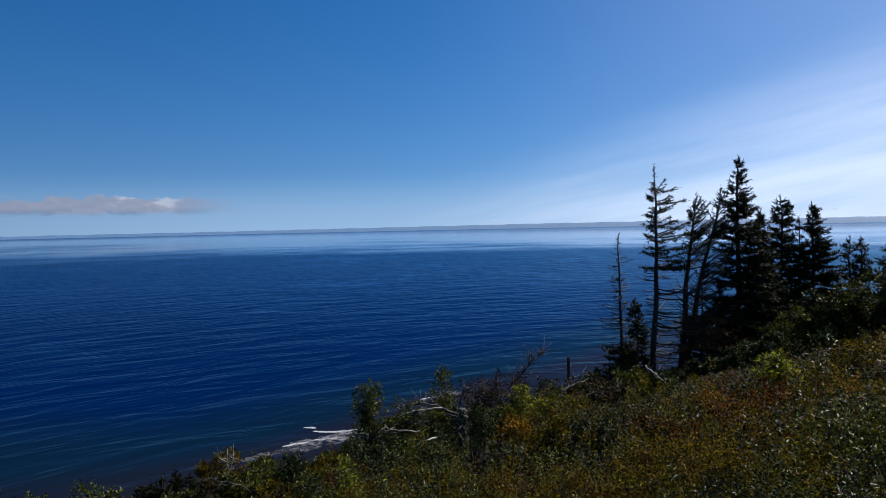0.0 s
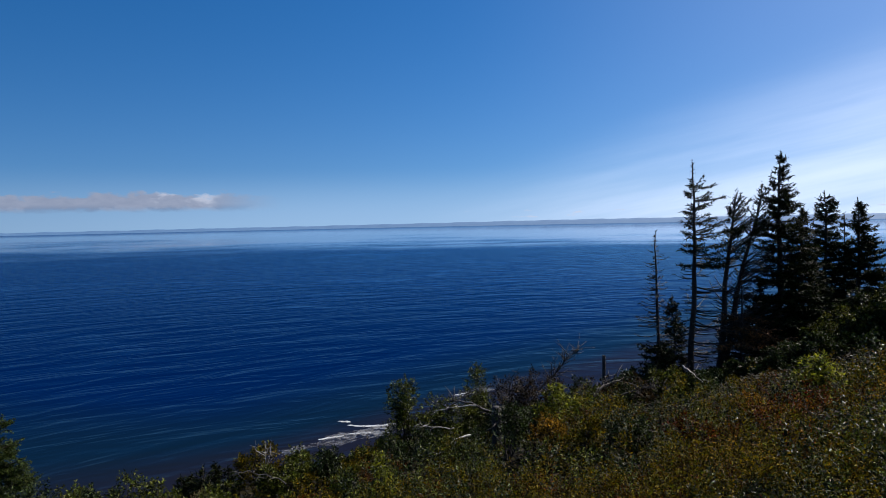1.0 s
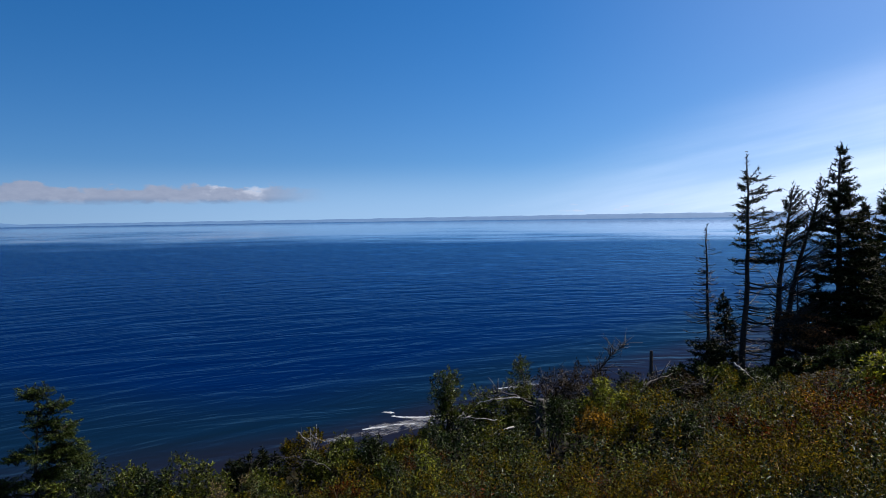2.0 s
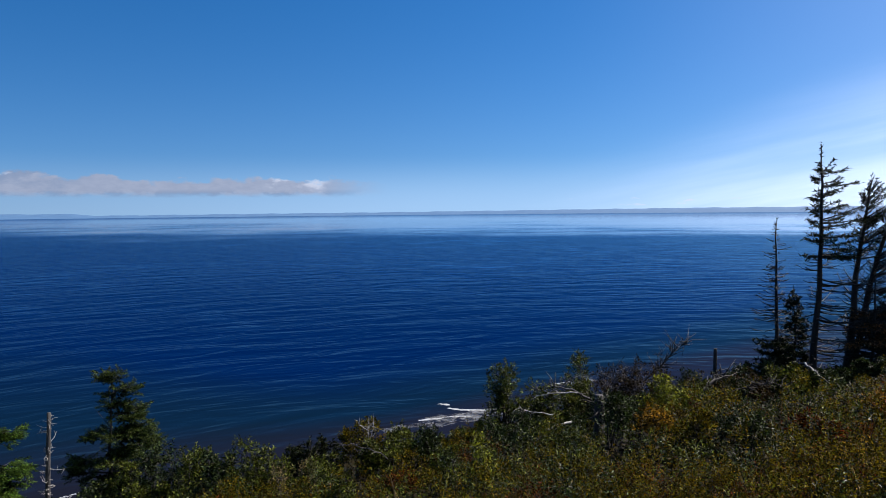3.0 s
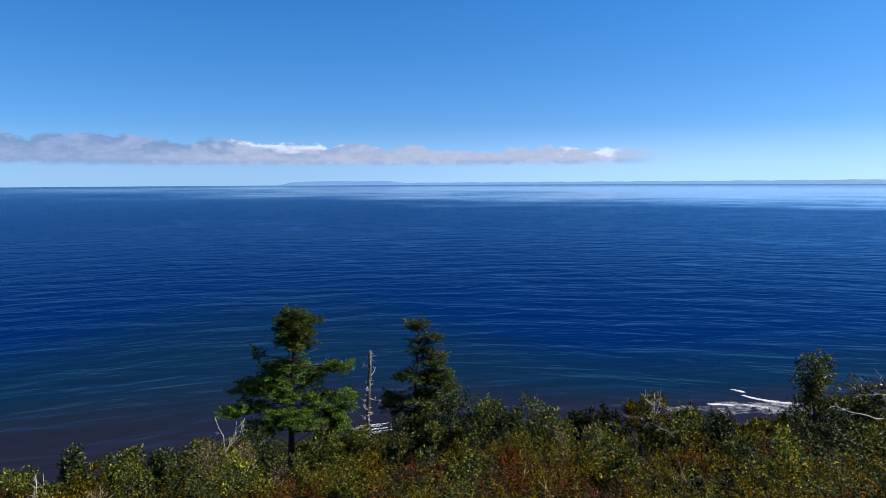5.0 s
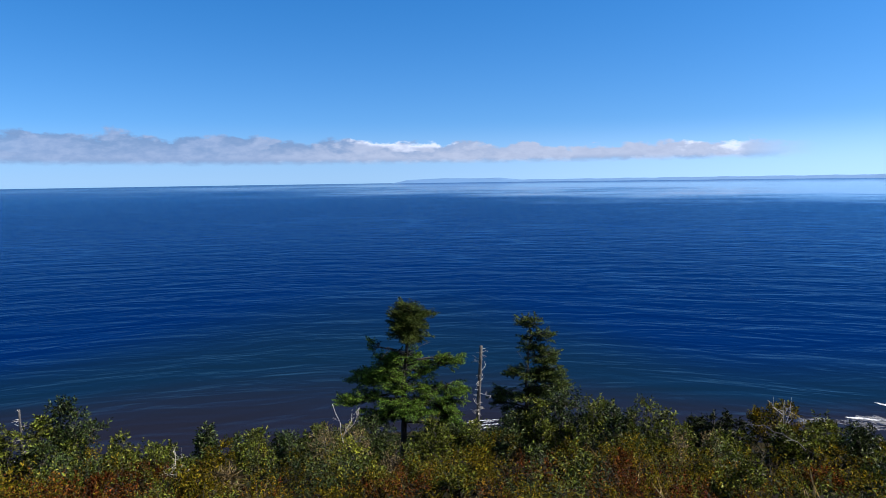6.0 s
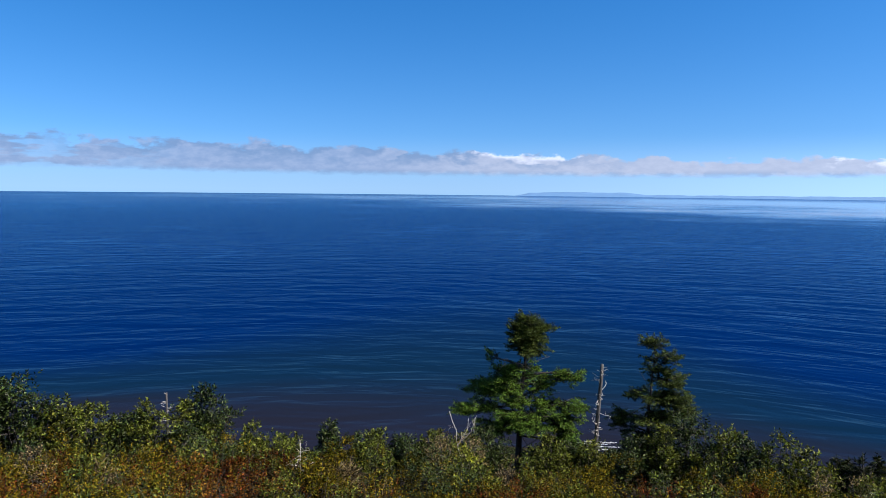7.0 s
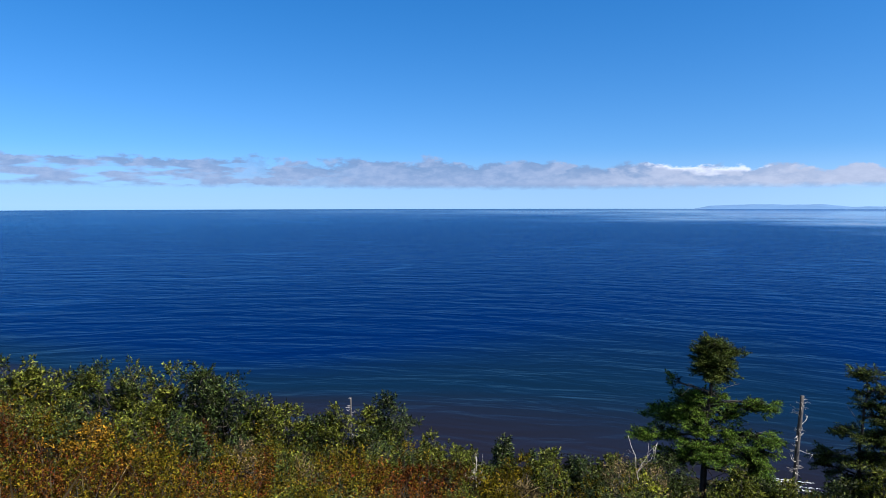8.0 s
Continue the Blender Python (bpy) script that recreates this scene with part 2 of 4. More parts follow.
def sea_material():
    mat, n, bsdf, out = shader("sea_water")
    x, y, z = n.split(n.add("ShaderNodeTexCoord").outputs["Object"])
    u = n.calc("ADD", n.calc("MULTIPLY", x, SEAWARD.x), n.calc("MULTIPLY", y, SEAWARD.y))
    v = n.calc("ADD", n.calc("MULTIPLY", x, ALONG.x), n.calc("MULTIPLY", y, ALONG.y))
    far = n.calc("SQRT", n.calc("ADD", n.calc("MULTIPLY", x, x), n.calc("MULTIPLY", y, y)))
    patch = n.noise(n.xyz(n.calc("MULTIPLY", u, 0.010), n.calc("MULTIPLY", v, 0.005), 0.0), 1.0, 4.0)
    # silty shallows, then green, then deep blue
    off = n.calc("ADD", n.calc("DIVIDE", n.calc("SUBTRACT", u, SHORE), n.calc("MULTIPLY", n.ramp(v, -5.0, 55.0, 1.0, 0.30), n.ramp(v, -95.0, -15.0, 0.22, 1.0))), n.calc("MULTIPLY", n.calc("SUBTRACT", patch, 0.5), 36.0))
    tint = n.mix(n.ramp(off, 0.0, 38.0), (0.0064, 0.0069, 0.0113), (0.0016, 0.0085, 0.0205))
    tint = n.mix(n.ramp(off, 25.0, 150.0), tint, (0.00015, 0.0062, 0.0390))
    n.put(bsdf.inputs["Base Color"], tint)
    n.put(bsdf.inputs["Specular IOR Level"], 0.0)
    n.put(bsdf.inputs["Roughness"], 0.8)
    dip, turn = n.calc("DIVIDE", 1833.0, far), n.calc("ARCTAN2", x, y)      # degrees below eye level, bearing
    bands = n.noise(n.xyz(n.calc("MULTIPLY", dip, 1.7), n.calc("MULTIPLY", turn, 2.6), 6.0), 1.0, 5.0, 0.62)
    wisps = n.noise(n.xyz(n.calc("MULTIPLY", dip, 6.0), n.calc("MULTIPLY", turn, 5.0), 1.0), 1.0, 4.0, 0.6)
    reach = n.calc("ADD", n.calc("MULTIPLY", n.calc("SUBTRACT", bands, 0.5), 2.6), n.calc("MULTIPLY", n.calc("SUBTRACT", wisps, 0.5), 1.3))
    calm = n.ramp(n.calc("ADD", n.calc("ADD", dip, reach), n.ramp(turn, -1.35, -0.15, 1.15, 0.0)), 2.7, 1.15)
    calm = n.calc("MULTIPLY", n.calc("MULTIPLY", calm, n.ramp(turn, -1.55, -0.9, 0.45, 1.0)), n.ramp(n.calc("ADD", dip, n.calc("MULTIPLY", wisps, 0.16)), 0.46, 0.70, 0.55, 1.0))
    drift = n.noise(n.xyz(n.calc("MULTIPLY", u, 0.014), n.calc("MULTIPLY", v, 0.011), 2.0), 1.0, 2.0)
    u = n.calc("ADD", n.calc("ADD", n.calc("MULTIPLY", u, 0.5), n.calc("MULTIPLY", far, 0.5)), n.calc("MULTIPLY", drift, 12.0))
    swell = n.noise(n.xyz(n.calc("MULTIPLY", u, 0.12), n.calc("MULTIPLY", v, 0.040), 0.0), 1.0, 3.0, 0.55, 0.4)
    chop = n.noise(n.xyz(n.calc("MULTIPLY", u, 0.33), n.calc("MULTIPLY", v, 0.13), 4.0), 1.0, 3.0, 0.55, 0.3)
    ripple = n.noise(n.xyz(n.calc("MULTIPLY", u, 2.4), n.calc("MULTIPLY", v, 0.9), 8.0), 1.0, 2.0, 0.6)
    rest = n.calc("SUBTRACT", 1.0, n.calc("MULTIPLY", calm, 0.95))
    n1 = n.bump(swell, n.calc("MULTIPLY", rest, 0.9), 1.35)
    n2 = n.bump(chop, n.calc("MULTIPLY", rest, 0.40), 0.42, n1)
    n3 = n.bump(ripple, n.calc("MULTIPLY", rest, 0.17), 0.07, n2)
    gloss, bend, both = n.add("ShaderNodeBsdfGlossy"), n.add("ShaderNodeFresnel"), n.add("ShaderNodeMixShader")
    # The reflection is tinted: blue on waves, paler sheen on calm water.
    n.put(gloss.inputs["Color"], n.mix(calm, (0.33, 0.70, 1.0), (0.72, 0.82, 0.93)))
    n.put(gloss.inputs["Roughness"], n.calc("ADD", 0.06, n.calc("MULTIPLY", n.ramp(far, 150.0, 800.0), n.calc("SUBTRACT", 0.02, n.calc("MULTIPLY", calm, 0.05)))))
    n.put(gloss.inputs["Normal"], n3)
    n.put(bend.inputs["IOR"], 1.33)
    n.put(bend.inputs["Normal"], n3)
    # smooth slicks wind over the water, put in as a little added sheen
    slick = n.noise(n.xyz(n.calc("MULTIPLY", u, 0.0075), n.calc("MULTIPLY", v, 0.0030), 15.0), 1.0, 2.0, 0.4)
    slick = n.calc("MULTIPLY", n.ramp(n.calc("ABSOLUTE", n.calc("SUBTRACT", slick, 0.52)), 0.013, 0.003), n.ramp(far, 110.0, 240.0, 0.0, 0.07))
    # Reflection share grows with bearing, to brighten the water on the sunny side.
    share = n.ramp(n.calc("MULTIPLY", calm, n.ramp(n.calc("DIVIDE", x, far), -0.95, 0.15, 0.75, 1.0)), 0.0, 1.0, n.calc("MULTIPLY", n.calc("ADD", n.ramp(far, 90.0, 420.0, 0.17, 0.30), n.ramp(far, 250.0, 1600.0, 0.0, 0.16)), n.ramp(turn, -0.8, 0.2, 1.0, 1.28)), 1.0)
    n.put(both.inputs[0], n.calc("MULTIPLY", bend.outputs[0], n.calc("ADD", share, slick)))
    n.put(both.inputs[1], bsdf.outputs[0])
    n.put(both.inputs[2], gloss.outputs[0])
    n.put(out.inputs[0], both.outputs[0])
    return mat


def plain(name, a, b, scale, rough=0.9, bump=0.0):
    mat, n, bsdf, out = shader(name)
    grain = n.noise(n.add("ShaderNodeTexCoord").outputs["Object"], scale, 4.0, 0.6)
    n.put(bsdf.inputs["Base Color"], n.mix(n.ramp(grain, 0.35, 0.65), a, b))
    n.put(bsdf.inputs["Roughness"], rough)
    if bump:
        n.put(bsdf.inputs["Normal"], n.bump(grain, 0.8, bump))
    return mat


FOAM = plain("sea_foam", (0.20, 0.22, 0.24), (0.36, 0.375, 0.39), 2.5, 0.7, 0.05)
WASH = plain("thin_sea_foam", (0.20, 0.225, 0.25), (0.36, 0.375, 0.39), 2.5, 0.7, 0.03)


def thin_out(mat, share):
    """Lets what lies beneath show through."""
    tree = mat.node_tree
    n = tree.nodes
    clear, both = n.new("ShaderNodeBsdfTransparent"), n.new("ShaderNodeMixShader")
    out = n["Material Output"]
    both.inputs[0].default_value = share
    tree.links.new(out.inputs[0].links[0].from_socket, both.inputs[1])
    tree.links.new(clear.outputs[0], both.inputs[2])
    tree.links.new(both.outputs[0], out.inputs[0])


thin_out(WASH, 0.72)
# The haze of distance is put into the land's blue colour.
FAR_LAND = plain("haze_blue_distant_land", (0.036, 0.104, 0.215), (0.044, 0.116, 0.230), 0.012)


# ---- building blocks ----
def mesh_from(name, verts, tris=None, quads=None):
    """A mesh from arrays of corners and faces."""
    me = bpy.data.meshes.new(name)
    verts = np.asarray(verts, np.float32)
    loops, starts, k = [], [], 0
    for faces in (tris, quads):
        if faces is not None and len(faces):
            faces = np.asarray(faces, np.int32)
            loops.append(faces.ravel())
            starts.append(k + np.arange(len(faces), dtype=np.int32) * faces.shape[1])
            k += faces.size
    me.vertices.add(len(verts))
    me.vertices.foreach_set("co", verts.ravel())
    me.loops.add(k)
    me.loops.foreach_set("vertex_index", np.concatenate(loops))
    starts = np.concatenate(starts)
    me.polygons.add(len(starts))
    me.polygons.foreach_set("loop_start", starts)
    me.update(calc_edges=True)
    return me


def smooth(me):
    me.polygons.foreach_set("use_smooth", np.ones(len(me.polygons), bool))
    return me


def part(name, me, material, parent=None, label=""):
    me.materials.append(material)
    ob = new(name, me)
    ob.parent = parent
    return tagged(ob, label)


def stuff(ob):
    return tagged(ob, kind="stuff")


def unit(a):
    return a / np.maximum(np.linalg.norm(a, axis=-1, keepdims=True), 1e-9)


def leaves(name, p, d, length, width, rng, fold=0.25, turned=0.45, narrow=False):
    """Pointed leaves that start at p, run along d and are folded along their middle; narrow ones are single blades."""
    n = len(p)
    d = unit(d)
    side = unit(np.cross(d, rng.normal(size=(n, 3)) * turned + (0, 0, 1)))
    lift = np.cross(side, d)
    length, width = np.broadcast_to(length, n)[:, None], np.broadcast_to(width, n)[:, None]
    if narrow:
        verts = np.stack([p + side * width * 0.5 + d * length * 0.15, p + d * length, p - side * width * 0.5], 1).reshape(-1, 3)
        return mesh_from(name, verts, tris=np.arange(3 * n).reshape(-1, 3))
    mid = p + d * length * 0.45
    tip = p + d * length - lift * length * 0.12
    left, right = mid + side * width * 0.5 + lift * width * fold, mid - side * width * 0.5 + lift * width * fold
    verts = np.stack([p, left, tip, right], 1).reshape(-1, 3)
    k = np.arange(n)[:, None] * 4
    return mesh_from(name, verts, tris=np.concatenate([k + (0, 2, 1), k + (0, 3, 2)], 1).reshape(-1, 3))


def shoots(base, axis, length, per, leaf, rng, spread=0.9):
    """Places, directions and sizes of the leaves that spiral up leafy shoots and crowd at their tips."""
    n = len(base)
    axis = unit(axis)
    length = np.broadcast_to(length, n)
    flat = unit(np.cross(axis, rng.normal(size=(n, 3))))
    other = np.cross(axis, flat)
    f = np.linspace(0.12, 1.0, per)[None, :] ** 0.75 + rng.normal(size=(n, per)) * 0.04
    turn = rng.uniform(0, 6.28, (n, 1)) + np.arange(per)[None, :] * 2.4 + rng.normal(size=(n, per)) * 0.3
    radial = np.cos(turn)[..., None] * flat[:, None] + np.sin(turn)[..., None] * other[:, None]
    p = base[:, None] + axis[:, None] * (length[:, None] * f)[..., None]
    d = axis[:, None] * (0.25 + 0.75 * f[..., None]) + radial * spread * (1.25 - 0.6 * f[..., None])
    size = leaf * (1.05 - 0.35 * f) * rng.uniform(0.7, 1.25, (n, per))
    return p.reshape(-1, 3), d.reshape(-1, 3), size.ravel()


def tubes(name, paths, sides=5):
    """Tapered limbs: each path is an array of points and of radii; the last ring closes to a tip."""
    verts, quads, tris, base = [], [], [], 0
    turn = np.arange(sides) * 2 * math.pi / sides
    for pts, radii in paths:
        pts, radii = np.asarray(pts, float), np.asarray(radii, float)
        t = unit(np.gradient(pts, axis=0))
        ref = np.array((0.9, 0.1, 0.2)) if abs(t[0, 2]) > 0.7 else np.array((0.05, 0.1, 1.0))
        a = unit(np.cross(t, ref))
        b = np.cross(t, a)
        ring = pts[:, None] + radii[:, None, None] * (np.cos(turn)[None, :, None] * a[:, None] + np.sin(turn)[None, :, None] * b[:, None])
        m = len(pts)
        verts.append(ring.reshape(-1, 3))
        i, j = np.meshgrid(np.arange(m - 1), np.arange(sides), indexing="ij")
        k = (j + 1) % sides
        quads.append(base + np.stack([i * sides + j, i * sides + k, (i + 1) * sides + k, (i + 1) * sides + j], -1).reshape(-1, 4))
        top = base + (m - 1) * sides
        tris.append(np.array([(top, top + s, top + s + 1) for s in range(1, sides - 1)]))
        base += m * sides
    return smooth(mesh_from(name, np.concatenate(verts), np.concatenate(tris), np.concatenate(quads)))


# ---- the hillside, the sea and the far shore ----
SLOPE_U = (-4900, -400, -60, -15, 0, 15, 24, 60, SHORE, 95, 200, 4900)
SLOPE_Z = (260, 62, 15, 4.6, 0, -5.2, -10.4, -22.5, EYE * -1 + 1.5, -33.5, -40, -70)


def ground(x, y):
    """Height of the hillside."""
    x, y = np.asarray(x, float), np.asarray(y, float)
    u, v = x * SEAWARD.x + y * SEAWARD.y, x * ALONG.x + y * ALONG.y
    z = sum(np.interp(u + k, SLOPE_U, SLOPE_Z) for k in (-1.5, -0.5, 0.5, 1.5)) / 4
    z = z - 0.06 * np.clip(v - 8, 0, 40) - 0.2 * np.clip(-v - 12, 0, 60) - 0.34 * np.clip(v - 76, 0, 80)
    near = np.clip(1 - np.hypot(x, y) / 60, 0, 1)
    bumps = 0.13 * np.sin(0.9 * x + 1.3) * np.sin(0.8 * y + 0.4) + 0.09 * np.sin(1.9 * x - 0.7 * y) + 0.06 * np.sin(2.7 * y + 1.1 * x)
    return EYE - 1.55 + z + bumps * near


def spot(az, d):
    """A place on the hillside: degrees to the left of the first view, metres away."""
    x, y = -math.sin(radians(az)) * d, math.cos(radians(az)) * d
    return Vector((x, y, float(ground(x, y))))


def grid_axis(fine, reach, step, grow):
    out, w = [0.0], step
    while out[-1] < reach:
        w = w if out[-1] < fine else w * grow
        out.append(min(out[-1] + w, reach))
    return np.array(out)


def make_ground():
    half = grid_axis(24, 4900, 0.6, 1.16)
    a = np.concatenate([-half[:0:-1], half])
    uu, vv = np.meshgrid(a, a, indexing="ij")
    x, y = uu * SEAWARD.x + vv * ALONG.x, uu * SEAWARD.y + vv * ALONG.y
    m = len(a)
    i, j = np.meshgrid(np.arange(m - 1), np.arange(m - 1), indexing="ij")
    k = (i * m + j).ravel()
    me = mesh_from("ground", np.stack([x, y, ground(x, y)], -1).reshape(-1, 3), quads=np.stack([k, k + 1, k + m + 1, k + m], -1)[:, ::-1])
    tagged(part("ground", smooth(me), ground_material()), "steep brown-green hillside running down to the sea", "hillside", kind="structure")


def make_sea():
    r = np.concatenate([np.linspace(20, 400, 60), np.geomspace(410, 4900, 60)])
    turn = np.radians(np.linspace(0, 360, 241)[:-1])
    rr, tt = np.meshgrid(r, turn, indexing="ij")
    verts = np.stack([-np.sin(tt) * rr, np.cos(tt) * rr, 0 * rr], -1).reshape(-1, 3)
    m = len(turn)
    i, j = np.meshgrid(np.arange(len(r) - 1), np.arange(m), indexing="ij")
    k = (j + 1) % m
    me = mesh_from("sea", verts, quads=np.stack([i * m + j, i * m + k, (i + 1) * m + k, (i + 1) * m + j], -1).reshape(-1, 4)[:, ::-1])
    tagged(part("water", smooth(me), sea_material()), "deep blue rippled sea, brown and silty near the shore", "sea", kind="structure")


def make_far_shore():
    """A low wooded coast far across the water, with a higher headland at its end."""
    az = np.radians(np.linspace(-75, 50.5, 500))
    deg = np.degrees(az)
    tall = np.interp(deg, (-75, -30, -8, 15, 30, 38.9, 39.6, 41, 47, 49.2, 50.5), (34, 34, 32, 20, 17, 15, 16, 28, 30, 20, 0))
    tall = tall + (np.sin(deg * 1.7) * 1.2 + np.sin(deg * 4.1 + 1) * 0.8 + np.sin(deg * 11) * 0.5) * np.clip(tall / 15, 0, 1)
    rows = []
    for r, share in ((4600, -0.02), (4680, 0.32), (4760, 0.66), (4840, 1.0), (4890, 0.5)):
        rows.append(np.stack([-np.sin(az) * r, np.cos(az) * r, tall * share], -1))
    m = len(az)
    i, j = np.meshgrid(np.arange(4), np.arange(m - 1), indexing="ij")
    k = (i * m + j).ravel()
    me = mesh_from("far_shore", np.concatenate(rows), quads=np.stack([k, k + 1, k + m + 1, k + m], -1)[:, ::-1])
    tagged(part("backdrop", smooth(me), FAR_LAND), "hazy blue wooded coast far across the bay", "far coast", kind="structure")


make_ground()
make_sea()
make_far_shore()


# ---- trees ----
def thing(name, az, d, label, category, group=""):
    ob = new(name)
    ob.location = spot(az, d)
    ob.empty_display_size = 0.3
    return tagged(ob, label, category, group)


def twig_needles(name, starts, ends, step, size, rng, width=0.24, turned=0.9):
    """Needle tufts set thickly along twigs."""
    s, e = np.array(starts), np.array(ends)
    run = np.linalg.norm(e - s, axis=1)
    count = np.maximum(2, (run / step).astype(int))
    k = np.repeat(np.arange(len(s)), count)
    at = s[k] + (e - s)[k] * rng.random((len(k), 1))
    way = unit(e - s)[k] * 0.75 + rng.normal(size=(len(k), 3)) * 0.5
    return leaves(name, at, way, size * rng.uniform(0.7, 1.3, len(k)), size * width * 1.25, rng, 0.15, turned, True)


def conifer(name, az, d, height, radius, profile, label, seed, live=(0.1, 1.0), wind=0.0, lean=(0, 0), trunk=0.12, tiers=40, each=5,
            tilt=(25, -15), step=0.022, size=0.115, bare=0.0, needles=None, category="spruce tree", group="", thin=1.0, wood=None, whorls=0):
    """A spruce: tapered trunk, limbs in whorls with side twigs, needles on the limbs between the heights live.
    profile: (share of the height, share of the radius) pairs. bare: share of limbs below the live part that stay as dead sticks."""
    rng = np.random.default_rng(seed)
    tree = thing(name, az, d, label, category, group)
    s = np.linspace(0, 1, 14)
    sway = np.cumsum(rng.normal(size=(14, 2)) * 0.012 * height, 0) * 0.35
    sway -= sway[0]
    line = np.stack([sway[:, 0] + lean[0] * s ** 1.3, sway[:, 1] + lean[1] * s ** 1.3, s * height - 0.15], -1)
    part("trunk", tubes("trunk", [(line, trunk * (1 - s) ** 0.8 + 0.010)], 8), wood or BARK, tree)
    hs, rs = zip(*profile)
    main, limbs, starts, ends = [], [], [], []
    heights = np.sort(rng.uniform(0.04, 0.985, tiers * each))
    if whorls:
        heights = np.clip((np.floor(heights * whorls) + 0.5) / whorls + rng.normal(size=len(heights)) * 0.006, 0.04, 0.985)
    for h in heights:
        alive = live[0] <= h <= live[1]
        if not alive and rng.random() > bare:
            continue
        foot = np.array([np.interp(h, s, line[:, k]) for k in range(3)])
        phi = rng.uniform(0, 2 * math.pi)
        out = np.array((math.cos(phi), math.sin(phi), 0))
        reach = radius * np.interp(h, hs, rs) * rng.uniform(0.55, 1.12) * (1 + wind * out[0])
        if not alive:
            reach *= rng.uniform(0.35, 1.15)
        if reach < 0.05:
            continue
        rise = math.radians(np.interp(h, (0, 1), (tilt[1], tilt[0])) + rng.normal() * 7)
        q = np.linspace(0, 1, 5)
        bend = rng.normal() * 0.12
        limb = foot + np.stack([out[0] * q * reach * math.cos(rise) + wind * 0.25 * reach * q ** 2 - out[1] * bend * q ** 2 * reach, out[1] * q * reach * math.cos(rise) + out[0] * bend * q ** 2 * reach,
                                reach * (math.sin(rise) * q + (0.14 if alive else 0.32) * (q ** 2.5 - q * 0.75))], -1)
        main.append((reach, limb, np.maximum(0.008, trunk * 0.24 * (1 - 0.85 * q) * min(1.0, reach / radius + 0.3))))
        across = np.array((-out[1], out[0], 0))
        for g in range(int((5 + reach * 13) * (1 if alive else 0.55))):
            w = rng.uniform(0.15, 1.0)
            root = np.array([np.interp(w, q, limb[:, k]) for k in range(3)])
            side = rng.choice((-1, 1))
            tw = reach * rng.uniform(0.16, 0.42) * (1.15 - 0.7 * w)
            way = unit(out * rng.uniform(0.5, 1.0) + across * side * rng.uniform(0.3, 1.0) + np.array((wind * 0.4, 0, rng.uniform(-0.22, 0.16))))
            tip = root + way * tw
            if alive:
                if rng.random() < thin:
                    starts.append(root), ends.append(tip)
            if not alive or rng.random() < 0.08:
                limbs.append(((root, (root + tip) / 2 + rng.normal(size=3) * 0.04 * tw, tip), (0.010, 0.007, 0.004)))
        if alive:
            for a, b in zip(limb[1:-1], limb[2:]):
                starts.append(a), ends.append(b)
    main.sort(key=lambda entry: -entry[0])
    for reach, limb, radii in main[:36]:
        part("limb", tubes("limb", [(limb, radii)], 5), wood or BARK, tree)
    limbs += [entry[1:] for entry in main[36:]]
    if limbs:
        stuff(part("twigwork", tubes("twigwork", limbs, 3), wood or BARK, tree))
    if starts:
        starts.append(line[-2]), ends.append(line[-1] + (0, 0, 0.1))
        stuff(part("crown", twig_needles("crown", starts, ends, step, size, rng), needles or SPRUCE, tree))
    return tree


